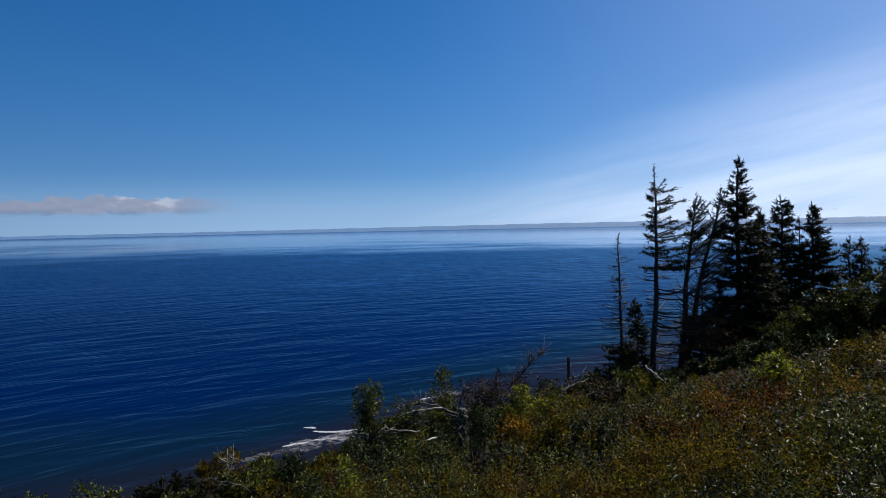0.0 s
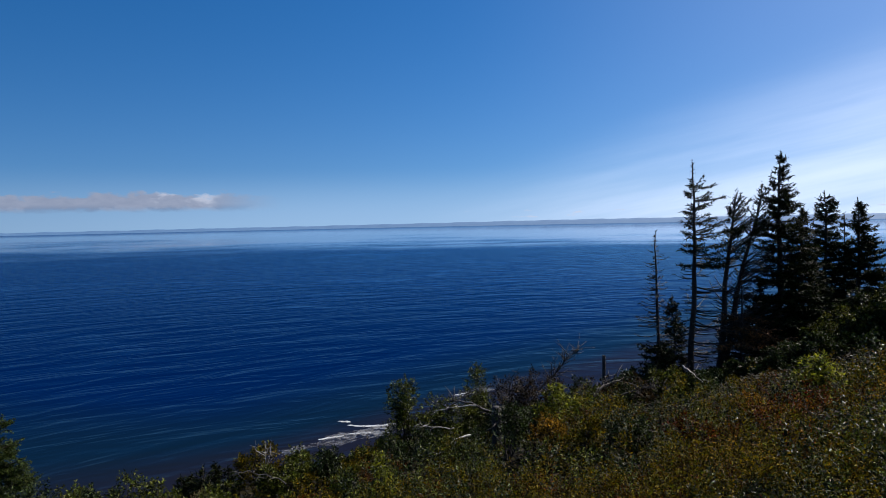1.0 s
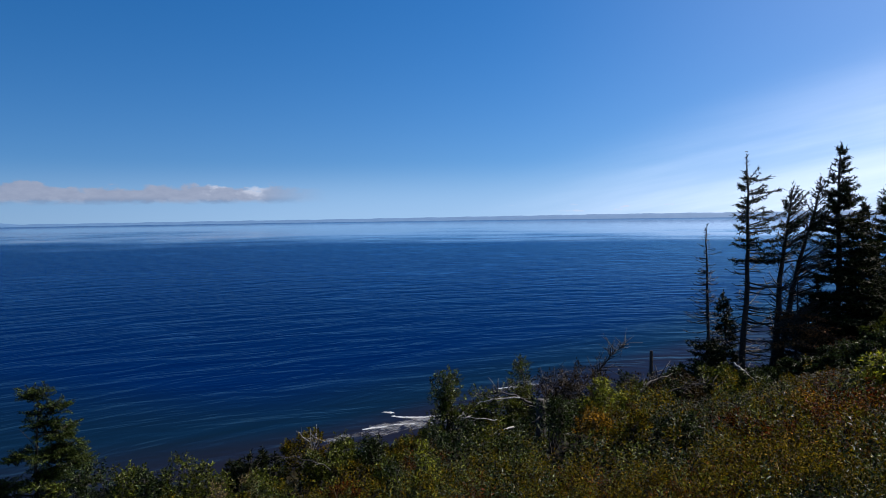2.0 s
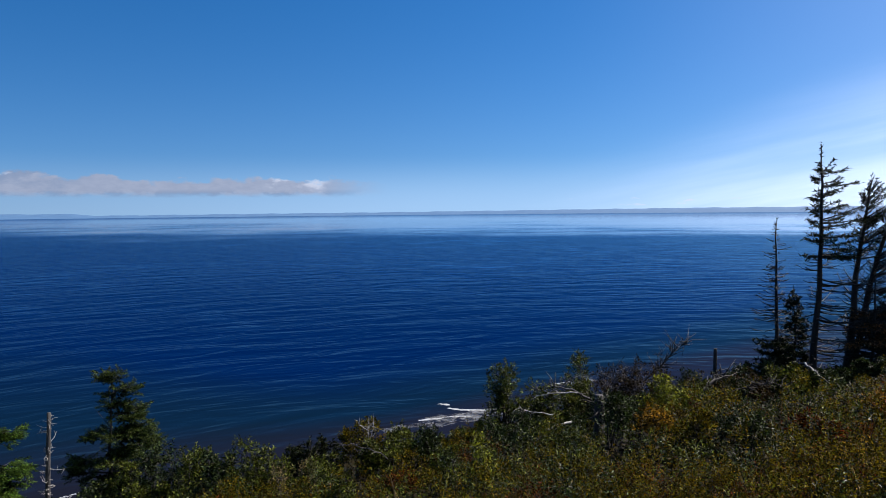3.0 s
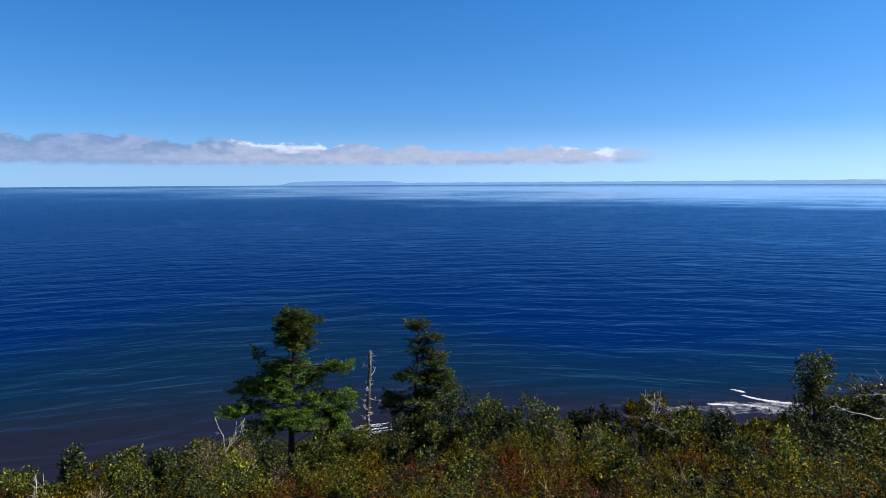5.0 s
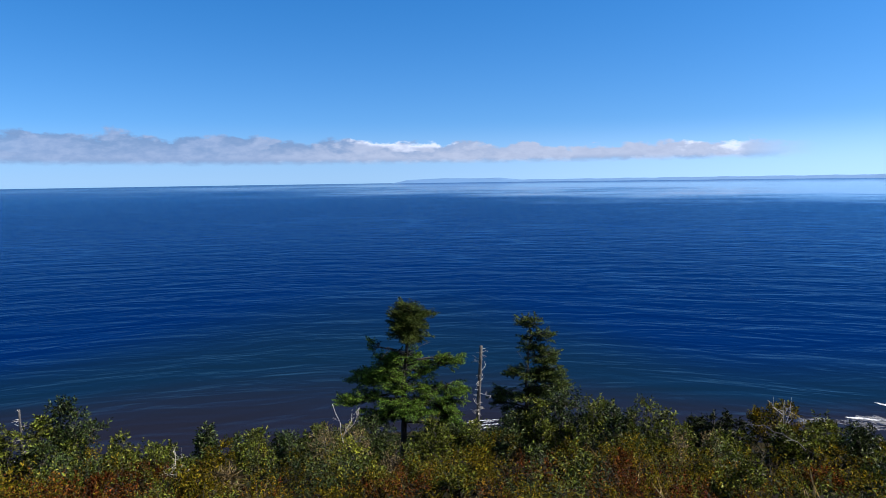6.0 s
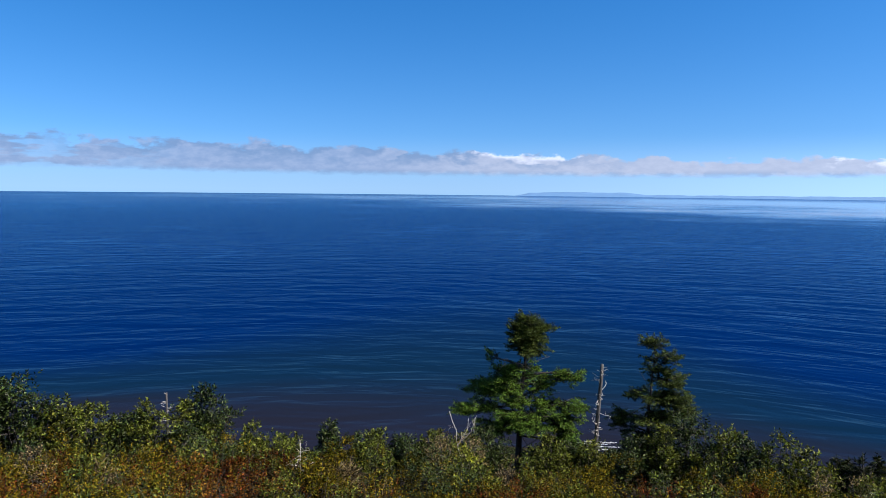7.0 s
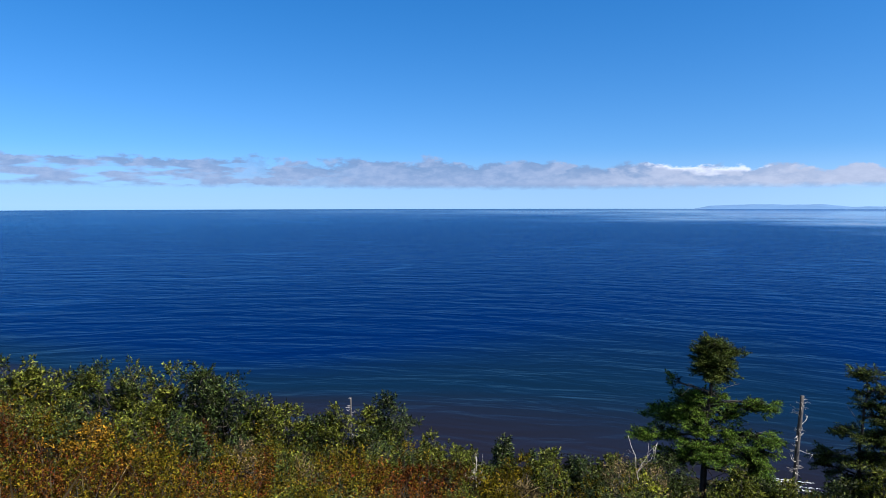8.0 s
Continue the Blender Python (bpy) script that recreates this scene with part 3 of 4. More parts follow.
def shrub(name, az, d, height, width, label, seed, leaf=(0.07, 0.5), stems=9, material=None, density=1.0, group="", upright=0.6, category="shrub", wood=None, twig=0.005):
    """A leafy shrub: stems that rise from the foot, twigs, and leafy shoots that crowd round the upper half of each stem."""
    rng = np.random.default_rng(seed)
    bush = thing(name, az, d, label, category, group)
    woods, roots, ways, runs = [], [], [], []
    q = np.linspace(0, 1, 6)
    for k in range(stems):
        phi, far = rng.uniform(0, 2 * math.pi), width * 0.5 * math.sqrt(rng.random())
        rise = height * (rng.uniform(0.58, 1.0) * (1 - 0.30 * (far / (width * 0.5)) ** 2) if k > 1 else 1.0 - 0.08 * k)
        far *= 0.4 if k < 2 else 1.0
        out = np.array((math.cos(phi), math.sin(phi), 0)) * far
        stem = out * 0.3 + out * 0.75 * q[:, None] ** (1 + upright) + np.array((0, 0, rise)) * q[:, None] - (0, 0, 0.08)
        stem[1:] += rng.normal(size=(5, 3)) * 0.025 * rise
        part("stem", tubes("stem", [(stem, 0.016 * (1 - 0.85 * q) * max(1, rise))], 4), wood or BARK, bush)
        for clump in range(3 + int(rise * 2.2)):
            w = 0.30 + 0.70 * rng.random() ** 0.7 if clump else 0.97
            root = np.array([np.interp(w, q, stem[:, i]) for i in range(3)])
            lobe = rng.uniform(0.07, 0.13) * (0.6 + 0.4 * rise)
            heart = root + unit(rng.normal(size=3) * (1, 1, 0.4)) * rng.uniform(0.05, 0.20) * (1.3 - w) * (0.6 + rise)
            woods.append(((root, heart), (twig * 1.4, twig * 0.7)))
            for g in range(int(8 * density) + 1):
                off = unit(rng.normal(size=3) + (0, 0, 0.3)) * lobe * rng.random() ** 0.33
                if g % 4 == 0:
                    woods.append(((heart, heart + off), (twig * 0.8, twig * 0.4)))
                roots.append(heart + off)
                ways.append(off / lobe * 0.8 + rng.normal(size=3) * 0.2 + (0, 0, 0.6))
                runs.append(rng.uniform(0.06, 0.14) * (0.7 + 0.4 * rise))
        if density < 0.6:
            for g in range(12):
                w = rng.uniform(0.3, 1.0)
                root = np.array([np.interp(w, q, stem[:, i]) for i in range(3)])
                woods.append(((root, root + unit(rng.normal(size=3) * (1, 1, 0.5) + (0, 0, 0.6)) * rise * rng.uniform(0.08, 0.25)), (twig, twig * 0.4)))
    if woods:
        stuff(part("twigwork", tubes("twigwork", woods, 3), wood or BARK, bush))
    if roots:
        p, dd, size = shoots(np.array(roots), np.array(ways), np.array(runs), 7, leaf[0], rng)
        stuff(part("foliage", leaves("foliage", p, dd, size, size * leaf[1], rng, turned=0.6), material or GREEN_LEAF, bush))
    return bush


def dead_stick(name, az, d, height, radius, label, seed, lean=(0, 0), stubs=16, stub=0.25, material=None, category="dead tree", taper=0.55, forks=0, wobble=0.002, twigs=None):
    """A bare standing trunk with the stubs of its limbs."""
    rng = np.random.default_rng(seed)
    tree = thing(name, az, d, label, category)
    s = np.linspace(0, 1, 9)
    line = np.stack([lean[0] * s + rng.normal(size=9) * wobble * height, lean[1] * s + rng.normal(size=9) * wobble * height, s * height - 0.1], -1)
    part("trunk", tubes("trunk", [(line, radius * (1 - taper * s))], 8), material or GREY_WOOD, tree)
    sticks = []
    for k in range(stubs + forks):
        h = rng.uniform(0.15, 0.98) if k < stubs else rng.uniform(0.2, 0.8)
        foot = np.array([np.interp(h, s, line[:, i]) for i in range(3)])
        way = unit(rng.normal(size=3) * (1, 1, 0.35) + (0, 0, 0.15 if k < stubs else 0.9))
        run = stub * rng.uniform(0.3, 1.2) if k < stubs else height * rng.uniform(0.25, 0.5)
        mid = foot + way * run * 0.5 + rng.normal(size=3) * run * 0.08
        tip = foot + way * run + rng.normal(size=3) * run * 0.15
        r = radius * (0.20 if k < stubs else 0.5)
        sticks.append(((foot, mid, tip), (r, r * 0.7, r * 0.3)))
        for g in range(2 if k < stubs else 5):
            f = rng.uniform(0.3, 1)
            root = foot + (tip - foot) * f
            sticks.append(((root, root + rng.normal(size=3) * run * 0.25), (r * 0.45, r * 0.2)))
    if sticks:
        stuff(part("branch_stubs", tubes("branch_stubs", sticks, 4), twigs or material or GREY_WOOD, tree))
    return tree


def fallen_branch(name, ends, radius, label, seed, material=None, sprigs=8, arch=0.1):
    """A dead limb lying in the brush: ends are (az, metres, degrees above eye level)."""
    rng = np.random.default_rng(seed)
    a, b = (Vector((*spot(e[0], e[1]).xy, EYE + e[1] * math.tan(radians(e[2])))) for e in ends)
    ob = new(name)
    ob.location = a
    tagged(ob, label, "dead branch")
    run = np.array(b - a)
    s = np.linspace(0, 1, 9)[:, None]
    size = np.linalg.norm(run)
    line = run * s + np.array((0, 0, arch * size)) * 4 * s * (1 - s) + rng.normal(size=(9, 3)) * 0.018 * size
    line[0] = 0
    part("limb", tubes("limb", [(line, radius * (1 - 0.75 * s[:, 0]))], 6), material or GREY_WOOD, ob)
    sticks = []
    for k in range(sprigs):
        f = rng.uniform(0.2, 1)
        root = np.array([np.interp(f, s[:, 0], line[:, i]) for i in range(3)])
        way = unit(run / size * 0.7 + rng.normal(size=3) * 0.6 + (0, 0, 0.15))
        tip = root + way * size * rng.uniform(0.1, 0.35)
        mid = (root + tip) / 2 + rng.normal(size=3) * 0.03 * size
        sticks.append(((root, mid, tip), (radius * 0.4, radius * 0.25, radius * 0.1)))
        sticks.append(((mid, mid + rng.normal(size=3) * 0.1 * size), (radius * 0.2, radius * 0.08)))
    if sticks:
        stuff(part("twigwork", tubes("twigwork", sticks, 4), material or GREY_WOOD, ob))
    return ob


def tall(az, d, up):
    """Height of a thing on the hillside whose top stands up degrees above eye level."""
    return EYE + d * math.tan(radians(up)) - spot(az, d).z


# spruces on the shoulder of the slope, their backlit darkness put into the needle colour
CONE = ((0, 0.55), (0.12, 0.95), (0.25, 1.0), (0.5, 0.66), (0.75, 0.36), (0.9, 0.2), (1, 0.06))
SLIM = ((0, 0.6), (0.2, 1.0), (0.5, 0.75), (0.8, 0.5), (0.92, 0.35), (1, 0.1))
SNAG = ((0, 0.6), (0.3, 1.0), (0.6, 0.95), (0.75, 0.6), (0.9, 0.45), (1, 0.1))
DARK = "backlit-dark green spruce on the shoulder of the slope"
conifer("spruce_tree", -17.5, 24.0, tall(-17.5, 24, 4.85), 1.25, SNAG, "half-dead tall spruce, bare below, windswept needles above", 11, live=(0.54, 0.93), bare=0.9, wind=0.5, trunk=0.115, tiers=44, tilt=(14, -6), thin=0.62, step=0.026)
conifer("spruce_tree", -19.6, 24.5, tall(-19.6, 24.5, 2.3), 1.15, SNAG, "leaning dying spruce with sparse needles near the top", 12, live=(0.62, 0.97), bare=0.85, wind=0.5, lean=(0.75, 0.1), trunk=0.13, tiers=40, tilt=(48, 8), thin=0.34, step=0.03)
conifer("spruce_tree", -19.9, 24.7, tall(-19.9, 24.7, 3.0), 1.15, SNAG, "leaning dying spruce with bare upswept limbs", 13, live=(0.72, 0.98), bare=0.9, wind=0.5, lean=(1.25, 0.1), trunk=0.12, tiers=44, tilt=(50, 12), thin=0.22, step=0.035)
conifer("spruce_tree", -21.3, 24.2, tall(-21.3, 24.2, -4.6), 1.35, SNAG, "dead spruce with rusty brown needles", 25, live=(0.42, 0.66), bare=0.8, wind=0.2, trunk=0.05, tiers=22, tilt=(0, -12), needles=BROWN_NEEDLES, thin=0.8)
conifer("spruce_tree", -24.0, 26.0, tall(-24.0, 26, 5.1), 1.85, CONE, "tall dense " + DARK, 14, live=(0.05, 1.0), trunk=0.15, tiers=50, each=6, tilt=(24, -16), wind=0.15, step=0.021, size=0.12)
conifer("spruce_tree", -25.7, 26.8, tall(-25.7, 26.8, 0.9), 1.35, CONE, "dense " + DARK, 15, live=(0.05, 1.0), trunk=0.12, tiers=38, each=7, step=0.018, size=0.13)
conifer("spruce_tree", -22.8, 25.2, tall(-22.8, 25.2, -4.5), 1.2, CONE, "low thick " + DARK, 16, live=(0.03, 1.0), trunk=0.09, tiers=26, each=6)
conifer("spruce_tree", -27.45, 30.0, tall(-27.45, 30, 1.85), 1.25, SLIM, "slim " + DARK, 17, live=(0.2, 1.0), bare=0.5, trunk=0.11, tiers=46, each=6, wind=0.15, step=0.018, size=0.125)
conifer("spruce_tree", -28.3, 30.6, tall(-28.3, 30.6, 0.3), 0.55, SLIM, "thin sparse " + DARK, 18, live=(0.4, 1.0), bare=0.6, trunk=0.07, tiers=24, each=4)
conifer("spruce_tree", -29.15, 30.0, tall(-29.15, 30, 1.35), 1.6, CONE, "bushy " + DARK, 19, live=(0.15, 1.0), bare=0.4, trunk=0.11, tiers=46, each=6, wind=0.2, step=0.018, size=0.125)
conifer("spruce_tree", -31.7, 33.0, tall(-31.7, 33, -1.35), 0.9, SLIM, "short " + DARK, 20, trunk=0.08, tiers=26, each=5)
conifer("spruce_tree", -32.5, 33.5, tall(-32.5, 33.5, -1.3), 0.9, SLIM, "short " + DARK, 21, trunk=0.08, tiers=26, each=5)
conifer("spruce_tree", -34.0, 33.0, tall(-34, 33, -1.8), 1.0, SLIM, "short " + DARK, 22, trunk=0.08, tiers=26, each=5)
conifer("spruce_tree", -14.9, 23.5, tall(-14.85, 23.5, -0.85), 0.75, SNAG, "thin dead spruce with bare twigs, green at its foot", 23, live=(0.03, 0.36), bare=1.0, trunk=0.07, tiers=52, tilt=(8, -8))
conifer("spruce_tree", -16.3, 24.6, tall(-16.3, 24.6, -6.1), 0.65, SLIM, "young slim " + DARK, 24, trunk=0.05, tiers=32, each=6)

# wind-shaped spruces on the edge above the water
def stunted_spruce(az, d, up, boughs, label, seed, lean=0.22, trunk=0.075, snags=22, head=1.0, needles=None):
    """A wind-clipped spruce: boughs are (sideways, backwards, below the tip; half sizes; droop; sprays) of its pads of twigs."""
    rng = np.random.default_rng(seed)
    height = tall(az, d, up)
    tree = thing("spruce_tree", az, d, label, "spruce tree")
    right = np.array((math.cos(radians(az)), math.sin(radians(az)), 0))
    back = np.array((-math.sin(radians(az)), math.cos(radians(az)), 0))
    s = np.linspace(0, 1, 10)
    line = right * (lean * s[:, None] ** 2) + np.array((0, 0, 1)) * (s[:, None] * (height - 0.3) - 0.15) + rng.normal(size=(10, 3)) * 0.02
    part("trunk", tubes("trunk", [(line, trunk * (1 - s) ** 0.7 + 0.012)], 8), BARK, tree)
    twigs, starts, ends, inner, inner_ends, crest = [], [], [], [], [], 0
    for a, b, low, ra, rb, rc, droop, count in boughs:
        heart = right * a + back * b + np.array((0, 0, height - low))
        foot = np.array([np.interp(heart[2] - 0.10 + 0.25 * droop, line[:, 2], line[:, k]) for k in range(3)])
        part("limb", tubes("limb", [((foot, (foot * 0.5 + heart * 0.5) + (0, 0, 0.04), heart), (0.030, 0.022, 0.012))], 5), BARK, tree)
        ways = unit(rng.normal(size=(count // 11 + 2, 3)))
        hearts = heart + (right * ways[:, :1] * ra + back * ways[:, 1:2] * rb + np.array((0, 0, 1)) * ways[:, 2:] * rc) * rng.random((len(ways), 1)) ** 0.35
        for k in range(count):
            g = rng.integers(0, len(ways))
            way, root = ways[g], hearts[g] + rng.normal(size=3) * (0.075, 0.075, 0.035)
            away = (root - foot) * (1, 1, 0.25) / (0.3 + np.linalg.norm(root - foot))
            out = unit(away + rng.normal(size=3) * (0.3, 0.3, 0.18) + np.array((0, 0, 0.12 - droop)))
            if low < head:
                out = unit(right * way[0] + back * way[1] + np.array((0, 0, way[2] + 0.45)) + rng.normal(size=3) * 0.3)
            run = rng.uniform(0.14, 0.30)
            tip = root + out * run
            starts.append(root), ends.append(tip)
            flank = unit(np.cross(out, (0, 0, 1)))
            for side in (-1, 1):
                for f in (0.25, 0.5, 0.75):
                    leaf_root = root + out * run * f
                    starts.append(leaf_root), ends.append(leaf_root + unit(out * 0.8 + flank * side * 0.8 + rng.normal(size=3) * 0.15 - (0, 0, 0.1 + 0.3 * droop)) * run * (0.62 - 0.45 * f))
            crest = len(starts) if low < head else crest
            if k % 6 == 0:
                twigs.append(((foot + (heart - foot) * rng.uniform(0.5, 1), root), (0.008, 0.004)))
            # Dark needles set inside the bough stand for its inner shade.
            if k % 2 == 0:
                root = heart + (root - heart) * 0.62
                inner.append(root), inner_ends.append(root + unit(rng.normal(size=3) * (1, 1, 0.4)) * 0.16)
    for k in range(snags):
        foot = line[rng.integers(2, 8)]
        way = unit(rng.normal(size=3) * (1, 1, 0.3))
        twigs.append(((foot, foot + way * 0.5 + rng.normal(size=3) * 0.08, foot + way * rng.uniform(0.6, 1.1)), (0.012, 0.008, 0.004)))
    stuff(part("twigwork", tubes("twigwork", twigs, 3), BARK, tree))
    if crest:
        stuff(part("tuft", twig_needles("tuft", starts[:crest], ends[:crest], 0.009, 0.045, rng, 0.26, 0.5), SPRUCE_GREEN, tree))
    stuff(part("crown", twig_needles("crown", starts[crest:], ends[crest:], 0.011, 0.050, rng, 0.26, 0.5), needles or SPRUCE_BRIGHT, tree))
    stuff(part("inner_shade_needles", twig_needles("inner_shade_needles", inner, inner_ends, 0.010, 0.07, rng, 0.3, 0.6), SPRUCE, tree))


stunted_spruce(50.2, 16.0, -10.6, (
    (0.22, 0.0, 0.60, 0.34, 0.34, 0.36, 0.0, 400), (0.22, 0.0, 0.86, 0.30, 0.30, 0.16, 0.0, 110), (0.26, 0.0, 0.26, 0.20, 0.20, 0.14, 0.0, 70), (-0.62, 0.0, 1.18, 0.10, 0.10, 0.26, -0.6, 14), (-0.46, 0.0, 1.50, 0.12, 0.12, 0.14, -0.4, 10),
    (0.80, 0.05, 1.60, 0.62, 0.34, 0.10, 0.05, 80), (1.10, 0.0, 1.50, 0.36, 0.25, 0.06, 0.0, 26), (0.55, 0.0, 1.80, 0.45, 0.35, 0.12, 0.1, 50), (-0.58, 0.1, 1.95, 0.62, 0.42, 0.15, 0.05, 120), (-0.92, 0.0, 2.05, 0.40, 0.30, 0.08, 0.0, 46), (-1.12, -0.1, 2.46, 0.34, 0.30, 0.09, 0.05, 60), (0.02, 0.0, 1.42, 0.42, 0.35, 0.14, 0.1, 80), (-0.30, 0.0, 1.70, 0.45, 0.35, 0.12, 0.1, 70), (-0.66, -0.2, 2.36, 0.52, 0.38, 0.14, 0.1, 80),
    (0.0, -0.25, 2.05, 0.66, 0.55, 0.24, 0.1, 150), (0.30, -0.5, 2.45, 0.60, 0.40, 0.22, 0.2, 110), (-0.50, -0.4, 2.75, 0.50, 0.40, 0.16, 0.15, 80), (0.92, -0.1, 2.30, 0.62, 0.5, 0.24, 0.35, 130), (1.10, -0.1, 2.75, 0.52, 0.45, 0.34, 0.7, 210), (1.05, -0.1, 3.25, 0.50, 0.42, 0.34, 0.9, 210), (0.85, -0.1, 3.62, 0.45, 0.40, 0.22, 0.9, 130),
    (0.10, 0.0, 2.8, 0.5, 0.5, 0.24, 0.2, 80), (-0.55, 0.0, 2.98, 0.30, 0.30, 0.12, 0.3, 34), (0.0, 0.85, 2.0, 0.6, 0.6, 0.18, 0.1, 70), (0.0, -0.85, 2.4, 0.6, 0.5, 0.16, 0.1, 70)), "stunted green spruce with a round tuft on top", 31)
stunted_spruce(39.3, 18.6, -12.3, (
    (0.10, 0.0, 0.18, 0.18, 0.18, 0.20, 0.0, 60), (0.42, 0.0, 0.48, 0.24, 0.20, 0.08, 0.05, 34), (0.20, 0.0, 0.62, 0.22, 0.20, 0.10, 0.0, 24), (0.22, 0.0, 0.88, 0.30, 0.26, 0.14, 0.1, 60), (0.45, 0.0, 1.12, 0.40, 0.36, 0.16, 0.1, 90), (0.62, 0.0, 1.55, 0.55, 0.45, 0.24, 0.2, 150), (0.20, -0.1, 1.60, 0.40, 0.40, 0.26, 0.1, 110), (-0.30, 0.0, 1.62, 0.34, 0.26, 0.08, 0.0, 40),
    (0.95, 0.0, 1.98, 0.42, 0.36, 0.16, 0.2, 80), (0.30, -0.1, 2.10, 0.62, 0.5, 0.26, 0.2, 170), (-0.45, 0.0, 2.22, 0.42, 0.3, 0.14, 0.1, 70), (-0.72, 0.0, 2.50, 0.26, 0.2, 0.07, 0.0, 30), (0.75, 0.0, 2.50, 0.5, 0.45, 0.24, 0.3, 110), (0.05, -0.1, 2.70, 0.6, 0.5, 0.28, 0.3, 160), (-0.25, 0.0, 3.15, 0.42, 0.4, 0.28, 0.4, 110), (0.40, 0.0, 3.2, 0.5, 0.4, 0.3, 0.4, 110), (0.05, 0.0, 3.7, 0.45, 0.4, 0.4, 0.4, 100)),
    "small windswept green spruce above the shrubs", 32, lean=0.15, trunk=0.06, snags=30, head=0.0, needles=SPRUCE_GREEN)
for k, (a, d, up) in enumerate(((21.6, 20, -19.6), (22.6, 20.5, -19.2), (23.6, 20, -19.3), (24.4, 20.5, -19.7), (25.3, 20, -19.8))):
    conifer("spruce_tree", a, d, tall(a, d, up + 0.6), 0.9, CONE, "young dark spruce at the brink of the slope", 40 + k, trunk=0.04, tiers=20, each=5, group="young spruces on the brink")

# dead wood
dead_stick("dead_tree", 43.7, 16.2, tall(43.7, 16.2, -14.4), 0.058, "bleached standing dead trunk with broken twigs", 51, lean=(0.116, 0.11), stubs=46, stub=0.24, material=GREY_BARK, twigs=GREY_WOOD, taper=0.3, wobble=0.0006)
dead_stick("dead_tree", 79.9, 20.0, tall(79.9, 20, -16.2), 0.045, "thin grey dead trunk behind the shrubs", 52, stubs=24, stub=0.22, wobble=0.0006, taper=0.4, material=GREY_BARK, twigs=GREY_WOOD)
dead_stick("dead_tree", -10.65, 21.0, tall(-10.65, 21, -11.1), 0.065, "dark broken dead trunk", 53, stubs=6, stub=0.12, material=CHARRED, taper=0.2)
dead_stick("dead_tree", -11.8, 21.0, tall(-11.8, 21, -12.6), 0.045, "short dark broken dead trunk", 54, stubs=4, stub=0.1, material=CHARRED, lean=(-0.1, 0))
dead_stick("tree_stump", -1.45, 13.2, tall(-1.45, 13.2, -15.3), 0.13, "dark rotten standing tree stump", 55, stubs=9, stub=0.35, material=CHARRED, taper=0.3, category="stump")
dead_stick("dead_sapling", 54.8, 12.6, tall(54.8, 12.6, -18.8), 0.012, "pale forked dead sapling leaning among the shrubs", 56, lean=(-0.18, -0.25), stubs=5, stub=0.2, forks=4, category="dead sapling", taper=0.7, wobble=0.012)
dead_stick("dead_sapling", 69.4, 11.6, tall(69.4, 11.6, -21.0), 0.012, "grey leafless sapling among the shrubs", 57, stubs=4, stub=0.2, forks=9, category="dead sapling", taper=0.8)
dead_stick("dead_sapling", 18.6, 13.6, tall(18.6, 13.6, -17.2), 0.014, "grey leafless sapling among the shrubs", 58, stubs=6, stub=0.2, forks=7, category="dead sapling", taper=0.8)
dead_stick("dead_sapling", -2.6, 15.5, tall(-2.6, 15.5, -12.6), 0.026, "brown leafless sapling among the shrubs", 59, stubs=8, stub=0.3, forks=9, category="dead sapling", taper=0.8, material=CHARRED)
dead_stick("dead_sapling", -4.6, 16, tall(-4.6, 16, -13.2), 0.026, "brown leafless sapling among the shrubs", 60, stubs=8, stub=0.3, forks=10, category="dead sapling", taper=0.8, material=CHARRED)
fallen_branch("dead_branch", ((-1.1, 13.6, -16.2), (2.9, 13.3, -15.0)), 0.034, "weathered grey limb fallen from the stump across the shrubs", 61, material=GREY_BARK, sprigs=6, arch=0.03)
fallen_branch("dead_branch", ((0.4, 13.3, -15.6), (4.2, 13.1, -16.1)), 0.016, "bleached branch lying on the shrubs", 69, sprigs=5, arch=0.04)
fallen_branch("dead_branch", ((2.3, 12.9, -17.4), (5.5, 12.7, -17.0)), 0.014, "pale crooked branch hanging in the shrubs", 70, sprigs=5, arch=-0.05)
fallen_branch("dead_branch", ((0.9, 12.6, -18.0), (3.9, 12.2, -19.6)), 0.022, "crooked bleached forked branch in the shrubs", 62, sprigs=4, arch=0.13)
fallen_branch("dead_branch", ((2.2, 12.4, -18.5), (3.0, 12.2, -20.3)), 0.014, "short bleached fork of a fallen branch", 71, sprigs=2, arch=0.0)
fallen_branch("dead_branch", ((-4.9, 18.0, -14.8), (-8.5, 18.6, -10.9)), 0.034, "leaning dead spruce top with fine bare twigs", 63, material=CHARRED, sprigs=44, arch=0.03)
fallen_branch("dead_branch", ((-8.8, 16.5, -16.4), (-11.6, 17.5, -13.6)), 0.06, "bowed dark dead branch among the shrubs", 64, material=CHARRED, sprigs=8, arch=0.18)
fallen_branch("dead_branch", ((-12.0, 18.0, -14.6), (-15.8, 18.5, -13.8)), 0.03, "grey tangle of dead twigs", 65, material=CHARRED, sprigs=34, arch=0.1)
fallen_branch("dead_branch", ((-17.0, 19.0, -11.9), (-18.6, 18.6, -13.2)), 0.022, "pale broken branch under the spruces", 66, sprigs=2, arch=0.0)
fallen_branch("dead_branch", ((17.0, 12.3, -21.0), (21.8, 12.0, -19.6)), 0.013, "thin grey dead branch in the shrubs", 67, material=GREY_BARK, sprigs=8, arch=0.1)
fallen_branch("dead_branch", ((3.0, 14.2, -16.0), (-0.2, 14.6, -14.2)), 0.02, "thin bleached branch above the shrubs", 68, material=GREY_BARK, sprigs=8, arch=0.1)

